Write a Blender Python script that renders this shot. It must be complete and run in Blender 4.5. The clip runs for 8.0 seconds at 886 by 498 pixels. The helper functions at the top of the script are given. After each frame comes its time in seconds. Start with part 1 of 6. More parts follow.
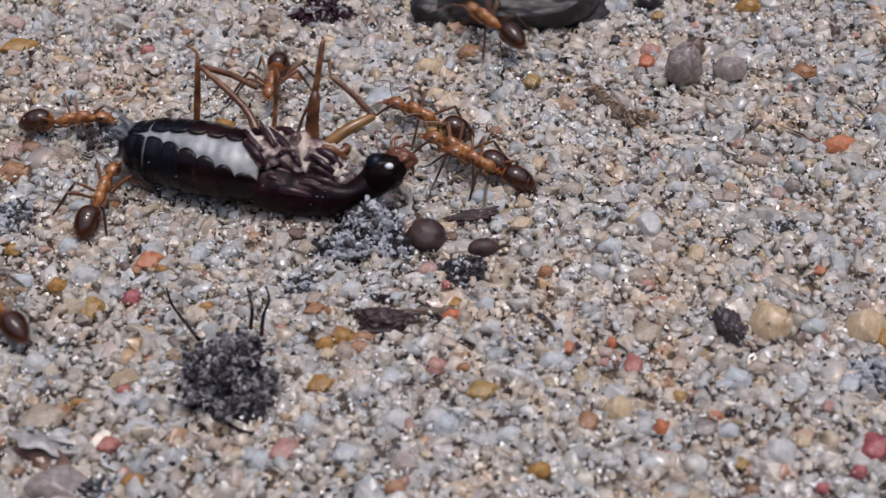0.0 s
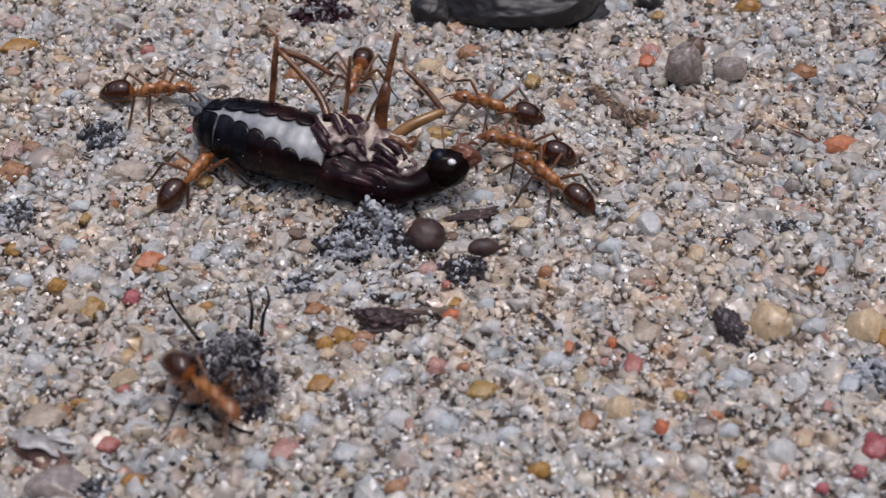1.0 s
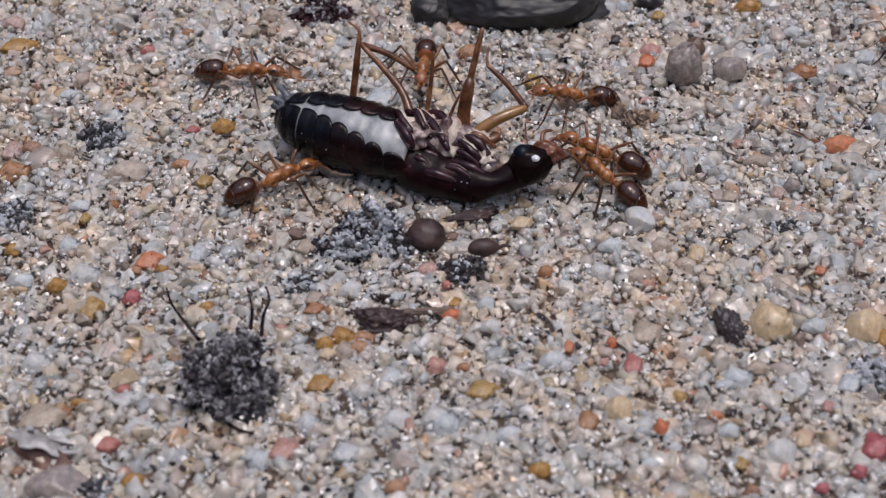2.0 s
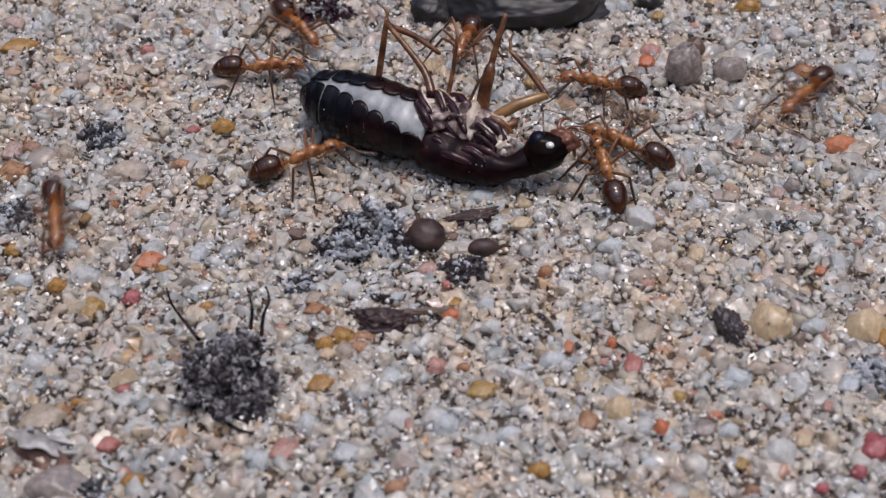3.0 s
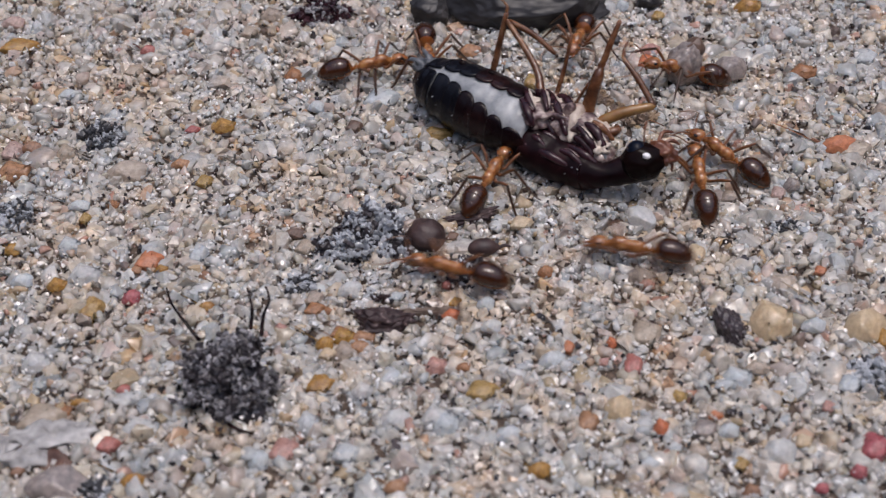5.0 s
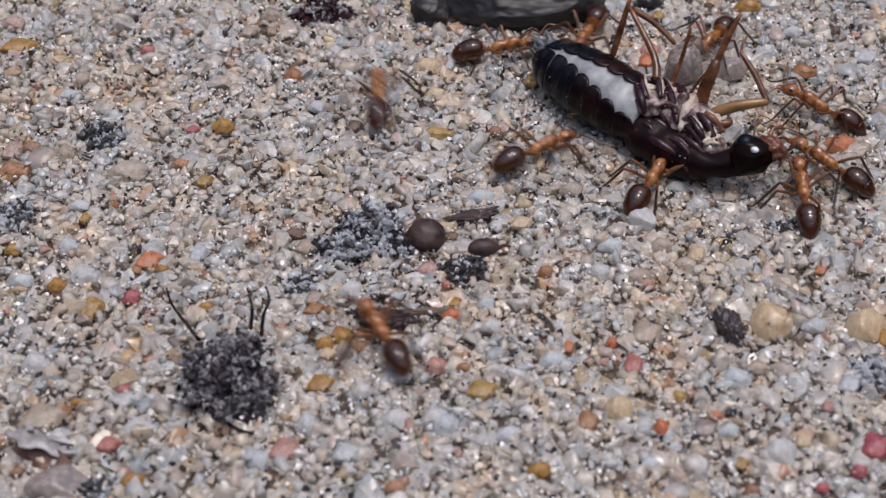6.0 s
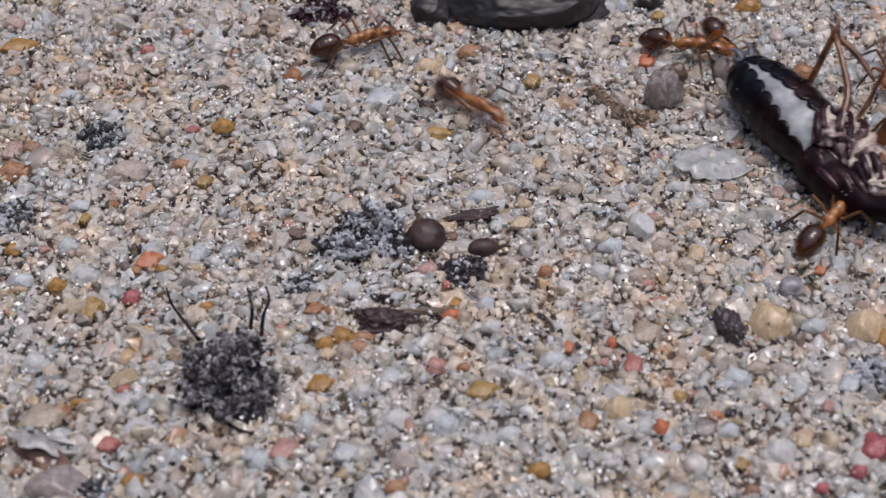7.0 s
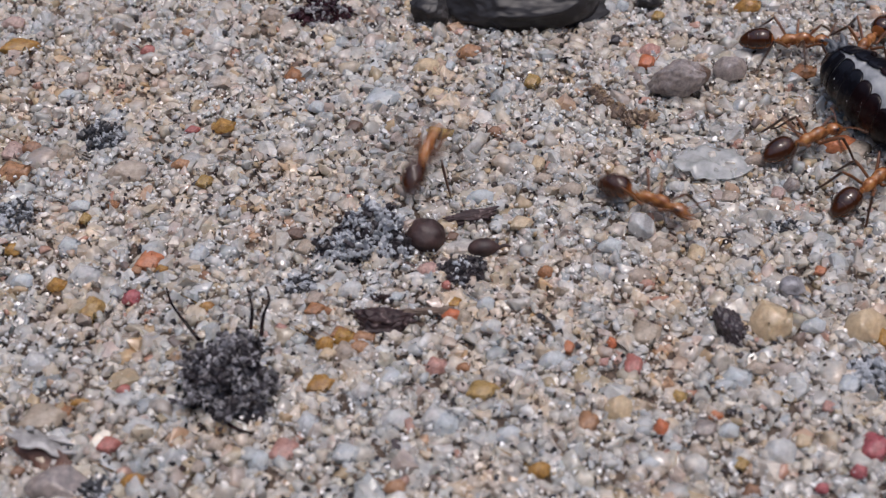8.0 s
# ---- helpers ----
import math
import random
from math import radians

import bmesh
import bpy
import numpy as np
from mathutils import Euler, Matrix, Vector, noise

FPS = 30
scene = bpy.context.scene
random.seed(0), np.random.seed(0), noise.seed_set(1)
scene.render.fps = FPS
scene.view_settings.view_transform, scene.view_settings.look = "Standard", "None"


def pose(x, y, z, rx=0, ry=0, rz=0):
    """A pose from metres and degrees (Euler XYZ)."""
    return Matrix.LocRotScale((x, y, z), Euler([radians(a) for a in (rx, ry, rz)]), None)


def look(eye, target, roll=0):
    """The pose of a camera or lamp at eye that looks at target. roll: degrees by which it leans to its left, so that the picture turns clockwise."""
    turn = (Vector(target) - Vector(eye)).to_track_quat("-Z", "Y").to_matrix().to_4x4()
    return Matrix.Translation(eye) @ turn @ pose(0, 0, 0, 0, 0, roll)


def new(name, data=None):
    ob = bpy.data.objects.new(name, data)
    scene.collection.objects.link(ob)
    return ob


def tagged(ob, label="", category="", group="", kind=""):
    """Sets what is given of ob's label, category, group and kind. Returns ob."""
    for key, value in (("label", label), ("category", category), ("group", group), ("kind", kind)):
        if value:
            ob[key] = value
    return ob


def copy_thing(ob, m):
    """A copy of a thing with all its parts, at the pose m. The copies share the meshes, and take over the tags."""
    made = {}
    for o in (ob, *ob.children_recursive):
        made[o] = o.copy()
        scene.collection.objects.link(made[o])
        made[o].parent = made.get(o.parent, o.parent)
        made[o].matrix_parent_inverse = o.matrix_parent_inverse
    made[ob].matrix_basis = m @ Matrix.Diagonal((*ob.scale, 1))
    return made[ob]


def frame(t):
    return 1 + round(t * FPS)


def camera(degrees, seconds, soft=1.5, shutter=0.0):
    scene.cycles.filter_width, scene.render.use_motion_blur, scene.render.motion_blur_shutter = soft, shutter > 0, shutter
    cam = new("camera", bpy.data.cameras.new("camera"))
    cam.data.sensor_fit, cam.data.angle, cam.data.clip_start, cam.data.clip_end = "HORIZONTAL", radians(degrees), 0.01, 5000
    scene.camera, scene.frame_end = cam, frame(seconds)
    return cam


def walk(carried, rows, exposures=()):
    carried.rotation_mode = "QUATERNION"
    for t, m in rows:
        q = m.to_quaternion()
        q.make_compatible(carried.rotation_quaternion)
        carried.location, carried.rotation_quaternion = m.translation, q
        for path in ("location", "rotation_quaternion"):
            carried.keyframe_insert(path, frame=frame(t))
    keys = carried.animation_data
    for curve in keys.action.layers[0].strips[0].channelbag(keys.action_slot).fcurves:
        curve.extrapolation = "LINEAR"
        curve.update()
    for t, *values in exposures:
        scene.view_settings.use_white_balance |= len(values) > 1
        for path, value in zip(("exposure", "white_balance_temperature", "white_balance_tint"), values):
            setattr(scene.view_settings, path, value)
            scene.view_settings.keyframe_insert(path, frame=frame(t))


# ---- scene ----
MM = 0.001
CLIP = 8.0

# ---- camera: fixed, looking down at the sand ----
cam = camera(32.0, CLIP, soft=1.25, shutter=0.45)
VIEW = look((0, -48.6 * MM, 43.76 * MM), (0, 0, 0))
walk(cam, [(0.0, VIEW), (CLIP, VIEW)], exposures=[(0.0, 0.06, 6420, 14), (CLIP, 0.06, 6420, 14)])
cam.data.dof.use_dof = True
cam.data.dof.focus_distance = 70 * MM
cam.data.dof.aperture_fstop = 110.0

# ---- world and light: bright overcast, a veiled high sun ----
world = bpy.data.worlds.new("overcast_sky")
scene.world = world
world.use_nodes = True
_n = world.node_tree.nodes
_sky = _n.new("ShaderNodeTexSky")
_sky.sky_type = "NISHITA"
_sky.sun_disc = False
_sky.sun_elevation = radians(83)
_sky.sun_rotation = radians(112)
_sky.air_density = 1.0
_sky.dust_density = 4.0
_sky.ozone_density = 1.0
world.node_tree.links.new(_sky.outputs[0], _n["Background"].inputs[0])
_n["Background"].inputs[1].default_value = 0.165

sun_data = bpy.data.lights.new("veiled_sun", "SUN")
sun_data.energy = 0.9
sun_data.angle = radians(14)
sun_data.color = (1.0, 0.985, 0.97)
sun = new("veiled_sun", sun_data)
sun.matrix_world = look((0.10, -0.04, 0.95), (0, 0, 0))


# ---- materials ----
def material(name):
    m = bpy.data.materials.new(name)
    m.use_nodes = True
    return m, m.node_tree.nodes, m.node_tree.links, m.node_tree.nodes["Principled BSDF"]


def texture(nodes, links, coords, scale, detail=4.0, rough=0.6):
    n = nodes.new("ShaderNodeTexNoise")
    n.inputs["Scale"].default_value = scale
    n.inputs["Detail"].default_value = detail
    n.inputs["Roughness"].default_value = rough
    links.new(coords, n.inputs["Vector"])
    return n.outputs["Fac"]


def ramp(nodes, links, fac, stops, mode="LINEAR"):
    n = nodes.new("ShaderNodeValToRGB")
    n.color_ramp.interpolation = mode
    e = n.color_ramp.elements
    e[0].position, e[0].color = stops[0][0], (*stops[0][1], 1)
    e[1].position, e[1].color = stops[1][0], (*stops[1][1], 1)
    for p, c in stops[2:]:
        s = e.new(p)
        s.color = (*c, 1)
    links.new(fac, n.inputs["Fac"])
    return n.outputs["Color"]


def blend(nodes, links, kind, fac, a, b):
    n = nodes.new("ShaderNodeMix")
    n.data_type, n.blend_type = "RGBA", kind
    n.inputs[0].default_value = fac
    links.new(a, n.inputs[6])
    links.new(b, n.inputs[7])
    return n.outputs[2]


def bump(nodes, links, bsdf, height, strength, distance):
    n = nodes.new("ShaderNodeBump")
    n.inputs["Strength"].default_value = strength
    n.inputs["Distance"].default_value = distance
    links.new(height, n.inputs["Height"])
    links.new(n.outputs["Normal"], bsdf.inputs["Normal"])


def object_coords(nodes):
    return nodes.new("ShaderNodeTexCoord").outputs["Object"]


def mineral(name, stops, rough=0.28, mottling=0.35, clear=0.0, per_island=True, relief=0.5, glow=0.0):
    """Sand and pebbles: a palette picked at random for each grain, mottled, with a wet-looking gloss."""
    m, nodes, links, bsdf = material(name)
    co = object_coords(nodes)
    if per_island:
        pick = nodes.new("ShaderNodeNewGeometry").outputs["Random Per Island"]
    else:
        pick = nodes.new("ShaderNodeObjectInfo").outputs["Random"]
    base = ramp(nodes, links, pick, stops, "CONSTANT")
    mott = ramp(nodes, links, texture(nodes, links, co, 3800, 5.0), [(0.3, (1 - mottling,) * 3), (0.68, (1.18, 1.16, 1.14))])
    col = blend(nodes, links, "MULTIPLY", 1.0, base, mott)
    fine = ramp(nodes, links, texture(nodes, links, co, 16000, 3.0), [(0.28, (0.62, 0.58, 0.55)), (0.45, (1.0, 1.0, 1.0))])
    col = blend(nodes, links, "MULTIPLY", 0.2 if per_island else 0.5, col, fine)
    if per_island:
        drift = ramp(nodes, links, texture(nodes, links, co, 150, 3.0), [(0.36, (0.98, 0.995, 1.0)), (0.5, (1.0, 1.0, 1.0)), (0.66, (1.07, 0.99, 0.91))])
        col = blend(nodes, links, "MULTIPLY", 1.0, col, drift)
        patch = ramp(nodes, links, texture(nodes, links, co, 620, 2.0), [(0.34, (0.95, 0.98, 1.0)), (0.52, (1.0, 1.0, 1.0)), (0.68, (1.06, 0.99, 0.91))])
        col = blend(nodes, links, "MULTIPLY", 1.0, col, patch)
        veil = ramp(nodes, links, texture(nodes, links, co, 1500, 3.0), [(0.33, (0.80, 0.79, 0.78)), (0.55, (1.04, 1.04, 1.04)), (0.72, (1.12, 1.12, 1.12))])
        col = blend(nodes, links, "MULTIPLY", 0.7, col, veil)
    links.new(col, bsdf.inputs["Base Color"])
    if per_island:
        spread = nodes.new("ShaderNodeMapRange")
        spread.inputs["To Min"].default_value, spread.inputs["To Max"].default_value = 0.05, 0.32
        turn = nodes.new("ShaderNodeMath")
        turn.operation = "FRACT"
        times = nodes.new("ShaderNodeMath")
        times.operation = "MULTIPLY"
        times.inputs[1].default_value = 37.7
        links.new(pick, times.inputs[0])
        links.new(times.outputs[0], turn.inputs[0])
        links.new(turn.outputs[0], spread.inputs["Value"])
        links.new(spread.outputs[0], bsdf.inputs["Roughness"])
    else:
        bsdf.inputs["Roughness"].default_value = rough
    bsdf.inputs["Specular IOR Level"].default_value = 0.75 if per_island else 0.6
    bsdf.inputs["IOR"].default_value = 1.52
    bsdf.inputs["Transmission Weight"].default_value = clear
    if glow:
        bsdf.inputs["Subsurface Weight"].default_value = glow
        bsdf.inputs["Subsurface Radius"].default_value = (1.0, 0.85, 0.7)
        bsdf.inputs["Subsurface Scale"].default_value = 0.2 * MM
    if per_island:
        bump(nodes, links, bsdf, texture(nodes, links, co, 4200, 2.0, 0.5), 0.6, 0.08 * MM)
    else:
        bump(nodes, links, bsdf, texture(nodes, links, co, 6000, 5.0), relief, 0.08 * MM)
    return m


SAND = mineral("sand_grains", [
    (0.00, (0.58, 0.545, 0.495)), (0.10, (0.55, 0.505, 0.445)), (0.19, (0.57, 0.565, 0.545)), (0.28, (0.60, 0.55, 0.475)),
    (0.37, (0.52, 0.49, 0.455)), (0.46, (0.59, 0.55, 0.495)), (0.54, (0.62, 0.615, 0.60)), (0.63, (0.63, 0.57, 0.48)),
    (0.71, (0.56, 0.505, 0.455)), (0.78, (0.59, 0.505, 0.40)), (0.84, (0.54, 0.45, 0.40)), (0.89, (0.44, 0.39, 0.345)), (0.925, (0.56, 0.43, 0.28)),
    (0.955, (0.50, 0.355, 0.25)), (0.975, (0.48, 0.30, 0.24)), (0.988, (0.24, 0.19, 0.165))], clear=0.14, mottling=0.2, glow=0.6)
CLEAR_GRAIN = mineral("glassy_grains", [(0.0, (0.75, 0.735, 0.70)), (0.25, (0.72, 0.745, 0.745)), (0.45, (0.78, 0.76, 0.715)), (0.65, (0.72, 0.695, 0.65)), (0.78, (0.75, 0.68, 0.56)), (0.88, (0.71, 0.62, 0.56)), (0.95, (0.73, 0.59, 0.40))], clear=0.5, mottling=0.16, glow=0.4)
# Black slivers: some mineral specks, mostly painted shade in gaps between grains.
GAP_SHADE_GRIT = mineral("dark_grit", [(0, (0.030, 0.022, 0.022)), (0.4, (0.055, 0.038, 0.032)), (0.75, (0.018, 0.015, 0.016))], 0.35, 0.4, 0.0)
# Bed coloured dark brown, so the shade between grains is in its colour.
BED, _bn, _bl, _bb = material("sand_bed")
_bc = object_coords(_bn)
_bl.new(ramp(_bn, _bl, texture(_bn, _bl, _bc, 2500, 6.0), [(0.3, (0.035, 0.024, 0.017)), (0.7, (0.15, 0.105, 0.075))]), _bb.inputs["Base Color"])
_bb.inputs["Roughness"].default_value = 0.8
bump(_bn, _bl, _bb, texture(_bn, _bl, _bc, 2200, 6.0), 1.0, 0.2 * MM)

# Dull brown for the added, unseen walls that block the low sky.
SKY_BLOCK, _wn, _wl, _wb = material("sky_block_wall")
_wc = object_coords(_wn)
_wl.new(ramp(_wn, _wl, texture(_wn, _wl, _wc, 5, 8.0), [(0.3, (0.055, 0.045, 0.036)), (0.7, (0.12, 0.10, 0.08))]), _wb.inputs["Base Color"])
_wb.inputs["Roughness"].default_value = 0.9
bump(_wn, _wl, _wb, texture(_wn, _wl, _wc, 40, 6.0), 0.6, 0.01)

# Near-white splinters that imitate glints on the sand grains.
GLINT_CHIP = mineral("painted_glint_chips", [(0, (0.78, 0.77, 0.76)), (0.5, (0.84, 0.83, 0.81)), (0.8, (0.72, 0.70, 0.67))], 0.1, 0.1, 0.0)
QUARTZ = mineral("milky_quartz", [(0, (0.68, 0.72, 0.74)), (0.35, (0.71, 0.72, 0.715)), (0.7, (0.65, 0.705, 0.735))], 0.08, 0.18, 0.35, False, glow=0.5)
AMBER = mineral("ochre_quartz", [(0, (0.65, 0.37, 0.10)), (0.3, (0.66, 0.44, 0.16)), (0.6, (0.60, 0.33, 0.09)), (0.8, (0.66, 0.43, 0.16))], 0.12, 0.5, 0.4, False, glow=0.5)
HONEY = mineral("pale_honey_quartz", [(0, (0.74, 0.60, 0.42)), (0.5, (0.72, 0.57, 0.38))], 0.12, 0.2, 0.3, False, glow=0.5)
BRICK = mineral("red_jasper", [(0, (0.47, 0.15, 0.14)), (0.4, (0.52, 0.20, 0.17)), (0.75, (0.46, 0.125, 0.14))], 0.2, 0.5, 0.12, False, glow=0.3)
VERMILION = mineral("orange_carnelian", [(0, (0.58, 0.185, 0.085)), (0.5, (0.55, 0.22, 0.11))], 0.2, 0.3, 0.1, False, glow=0.4)
ROSE = mineral("pink_feldspar", [(0, (0.58, 0.38, 0.33)), (0.4, (0.58, 0.33, 0.28)), (0.7, (0.58, 0.42, 0.37))], 0.2, 0.45, 0.2, False, glow=0.4)
RUST = mineral("rusty_quartz", [(0, (0.44, 0.21, 0.10)), (0.4, (0.48, 0.26, 0.14)), (0.7, (0.38, 0.21, 0.13))], 0.18, 0.5, 0.2, False)
TAN = mineral("tan_quartz", [(0, (0.51, 0.43, 0.34)), (0.4, (0.48, 0.40, 0.33)), (0.7, (0.54, 0.46, 0.38))], 0.15, 0.3, 0.25, False, glow=0.4)
SLATE = mineral("dark_mineral", [(0, (0.030, 0.024, 0.028)), (0.4, (0.048, 0.036, 0.040)), (0.7, (0.022, 0.020, 0.024))], 0.3, 0.5, 0.0, False)
GREY = mineral("grey_stone", [(0, (0.50, 0.44, 0.415)), (0.5, (0.46, 0.40, 0.375))], 0.1, 0.45, 0.4, False, relief=0.3, glow=0.5)
BROWN = mineral("brown_mineral", [(0, (0.15, 0.095, 0.07)), (0.4, (0.20, 0.12, 0.08)), (0.7, (0.12, 0.08, 0.065))], 0.35, 0.5, 0.0, False)


def skin(name, stops, scale, rough, bump_scale, bump_strength, coat=0.0, clear=0.0, subsurface=0.0, gloss=0.5):
    m, nodes, links, bsdf = material(name)
    co = object_coords(nodes)
    base = ramp(nodes, links, texture(nodes, links, co, scale, 5.0), stops)
    links.new(base, bsdf.inputs["Base Color"])
    bsdf.inputs["Roughness"].default_value = rough
    bsdf.inputs["Coat Weight"].default_value = coat
    bsdf.inputs["Specular IOR Level"].default_value = gloss
    bsdf.inputs["Coat Roughness"].default_value = 0.06
    bsdf.inputs["Transmission Weight"].default_value = clear
    if subsurface:
        bsdf.inputs["Subsurface Weight"].default_value = subsurface
        bsdf.inputs["Subsurface Radius"].default_value = (0.3 * MM, 0.12 * MM, 0.05 * MM)
        bsdf.inputs["Subsurface Scale"].default_value = 1.0
    bump(nodes, links, bsdf, texture(nodes, links, co, bump_scale, 4.0), bump_strength, 0.02 * MM)
    return m


CUTICLE = skin("amber_cuticle", [(0.34, (0.075, 0.024, 0.009)), (0.5, (0.29, 0.105, 0.028)), (0.66, (0.50, 0.25, 0.09))], 2700, 0.2, 9000, 0.45, 0.3, 0.0, 0.25)
HEADSHELL = skin("head_cuticle", [(0.34, (0.045, 0.016, 0.008)), (0.5, (0.24, 0.085, 0.024)), (0.68, (0.46, 0.22, 0.08))], 2100, 0.2, 9000, 0.35, 0.5, 0.0, 0.3)
GASTER = skin("gaster_cuticle", [(0.3, (0.013, 0.0046, 0.0028)), (0.72, (0.068, 0.021, 0.0075))], 1100, 0.11, 16000, 0.06, 0.2, gloss=0.5)
GASTER_TIP = skin("gaster_underside", [(0.3, (0.12, 0.034, 0.009)), (0.7, (0.32, 0.108, 0.026))], 1500, 0.16, 14000, 0.1, 0.2, subsurface=0.3, gloss=0.5)
SHANK = skin("shank_cuticle", [(0.3, (0.028, 0.014, 0.010)), (0.7, (0.085, 0.038, 0.018))], 3000, 0.35, 12000, 0.2, 0.2)
THIGH = skin("thigh_cuticle", [(0.3, (0.075, 0.028, 0.012)), (0.7, (0.21, 0.08, 0.026))], 2200, 0.32, 12000, 0.2, 0.3)
FEELER = skin("pale_feeler", [(0.3, (0.22, 0.13, 0.085)), (0.7, (0.46, 0.33, 0.25))], 3000, 0.35, 12000, 0.2, 0.2)
EYE = skin("eye_lens", [(0.3, (0.008, 0.006, 0.006)), (0.7, (0.02, 0.012, 0.01))], 9000, 0.2, 20000, 0.2, 0.5)
JET = skin("black_cuticle", [(0.36, (0.0042, 0.0024, 0.0032)), (0.52, (0.009, 0.0036, 0.0044)), (0.7, (0.030, 0.011, 0.010))], 420, 0.24, 5200, 0.4, 0.0, gloss=0.18)
# Black with a sky sheen painted in as blue, for the tail plates.
SHEEN_JET = skin("sky_sheen_cuticle", [(0.3, (0.0030, 0.0030, 0.0045)), (0.72, (0.009, 0.0095, 0.015))], 700, 0.22, 5200, 0.35, 0.0, gloss=0.18)
# White colour for beads that imitate highlights on the black shell.
GLINT_BEAD = skin("painted_glint", [(0.3, (0.82, 0.83, 0.85)), (0.7, (0.86, 0.86, 0.86))], 900, 0.15, 5000, 0.1, 0.0, gloss=0.6)
MATT_JET = skin("dull_black_cuticle", [(0.3, (0.0036, 0.0013, 0.0020)), (0.55, (0.012, 0.0038, 0.0050)), (0.74, (0.042, 0.014, 0.014))], 800, 0.3, 4200, 0.7, 0.0, gloss=0.12)
POLISH = skin("polished_black_head", [(0.3, (0.003, 0.0018, 0.002)), (0.72, (0.010, 0.0045, 0.004))], 1200, 0.2, 7000, 0.2, 0.0, gloss=0.07)
MEMBRANE = skin("belly_membrane", [(0.3, (0.07, 0.078, 0.088)), (0.47, (0.24, 0.252, 0.262)), (0.68, (0.46, 0.47, 0.47))], 700, 0.32, 5000, 0.6, 0.0)
BREAST = skin("mottled_breast", [(0.36, (0.022, 0.010, 0.013)), (0.5, (0.14, 0.085, 0.08)), (0.66, (0.50, 0.42, 0.37))], 1900, 0.3, 6000, 0.6, 0.2)
CREAM = skin("cream_membrane", [(0.28, (0.22, 0.14, 0.12)), (0.45, (0.48, 0.39, 0.32)), (0.68, (0.70, 0.63, 0.53))], 1500, 0.3, 6000, 0.5, 0.2)
PLUM = skin("plum_cuticle", [(0.3, (0.008, 0.0032, 0.0055)), (0.7, (0.055, 0.020, 0.026))], 1700, 0.22, 6000, 0.4, 0.0, gloss=0.35)
LIMB = skin("brown_limb", [(0.30, (0.045, 0.017, 0.009)), (0.50, (0.13, 0.052, 0.023)), (0.70, (0.26, 0.125, 0.06))], 1300, 0.24, 9000, 0.4, 0.2, subsurface=0.25, gloss=0.45)
PALE_LIMB = skin("olive_amber_limb", [(0.3, (0.16, 0.078, 0.025)), (0.72, (0.36, 0.20, 0.075))], 900, 0.24, 9000, 0.4, 0.2, subsurface=0.3, gloss=0.45)
BLUE_EYE = skin("blue_black_eye", [(0.3, (0.002, 0.003, 0.007)), (0.7, (0.005, 0.009, 0.022))], 1400, 0.3, 26000, 0.3, 0.0, gloss=0.15)
PALATE = skin("russet_mouth", [(0.3, (0.07, 0.022, 0.013)), (0.7, (0.19, 0.065, 0.028))], 1600, 0.3, 9000, 0.4, 0.3)
CINDER = skin("grey_cinder", [(0.32, (0.10, 0.097, 0.104)), (0.68, (0.42, 0.41, 0.425))], 3000, 0.35, 7000, 0.8)
SOOT = skin("sooty_crust", [(0.32, (0.0085, 0.0072, 0.0085)), (0.62, (0.052, 0.044, 0.049))], 2200, 0.4, 5200, 1.0)
CHAR = skin("charred_crust", [(0.32, (0.012, 0.0125, 0.014)), (0.6, (0.065, 0.066, 0.072))], 2200, 0.38, 5200, 1.0)
ASHY = skin("ashy_skin", [(0.3, (0.03, 0.034, 0.042)), (0.7, (0.15, 0.165, 0.185))], 3200, 0.4, 7000, 0.8)
LICHEN = skin("grey_crumbs", [(0.3, (0.22, 0.235, 0.255)), (0.7, (0.56, 0.585, 0.615))], 4200, 0.3, 8000, 0.7)
SEED = skin("brown_seed", [(0.3, (0.022, 0.0115, 0.011)), (0.7, (0.085, 0.048, 0.042))], 1800, 0.5, 7000, 0.8)
TWIG = skin("dark_bark", [(0.3, (0.013, 0.007, 0.008)), (0.6, (0.050, 0.026, 0.026)), (0.76, (0.30, 0.24, 0.22))], 3400, 0.6, 5200, 1.0)
BASALT = skin("dark_slate", [(0.34, (0.010, 0.009, 0.0095)), (0.58, (0.026, 0.024, 0.025)), (0.70, (0.085, 0.08, 0.079))], 330, 0.45, 2600, 0.5)
FLAKE = skin("pale_flake", [(0.34, (0.17, 0.16, 0.155)), (0.5, (0.36, 0.35, 0.34)), (0.66, (0.56, 0.545, 0.53))], 1000, 0.4, 3000, 1.0)
MICA = skin("clear_flake", [(0.34, (0.55, 0.57, 0.55)), (0.5, (0.76, 0.77, 0.75)), (0.68, (0.92, 0.92, 0.90))], 1500, 0.22, 3400, 1.0, 0.0, 0.6)
RUSSET = skin("russet_flake", [(0.3, (0.035, 0.016, 0.012)), (0.55, (0.12, 0.055, 0.036)), (0.72, (0.30, 0.20, 0.14))], 1100, 0.5, 4000, 0.8)
HUSK = skin("brown_husk", [(0.3, (0.07, 0.045, 0.034)), (0.7, (0.23, 0.165, 0.12))], 1300, 0.5, 4000, 0.8)
STALK = skin("dry_stalk", [(0.3, (0.10, 0.062, 0.04)), (0.5, (0.26, 0.18, 0.11)), (0.72, (0.44, 0.34, 0.23))], 1500, 0.5, 4000, 0.9)


# ---- mesh tools ----
def rough_noise(p, scale, seed):
    return noise.noise(Vector(p) * scale + Vector((seed * 7.31, seed * 3.17, seed * 1.93)))


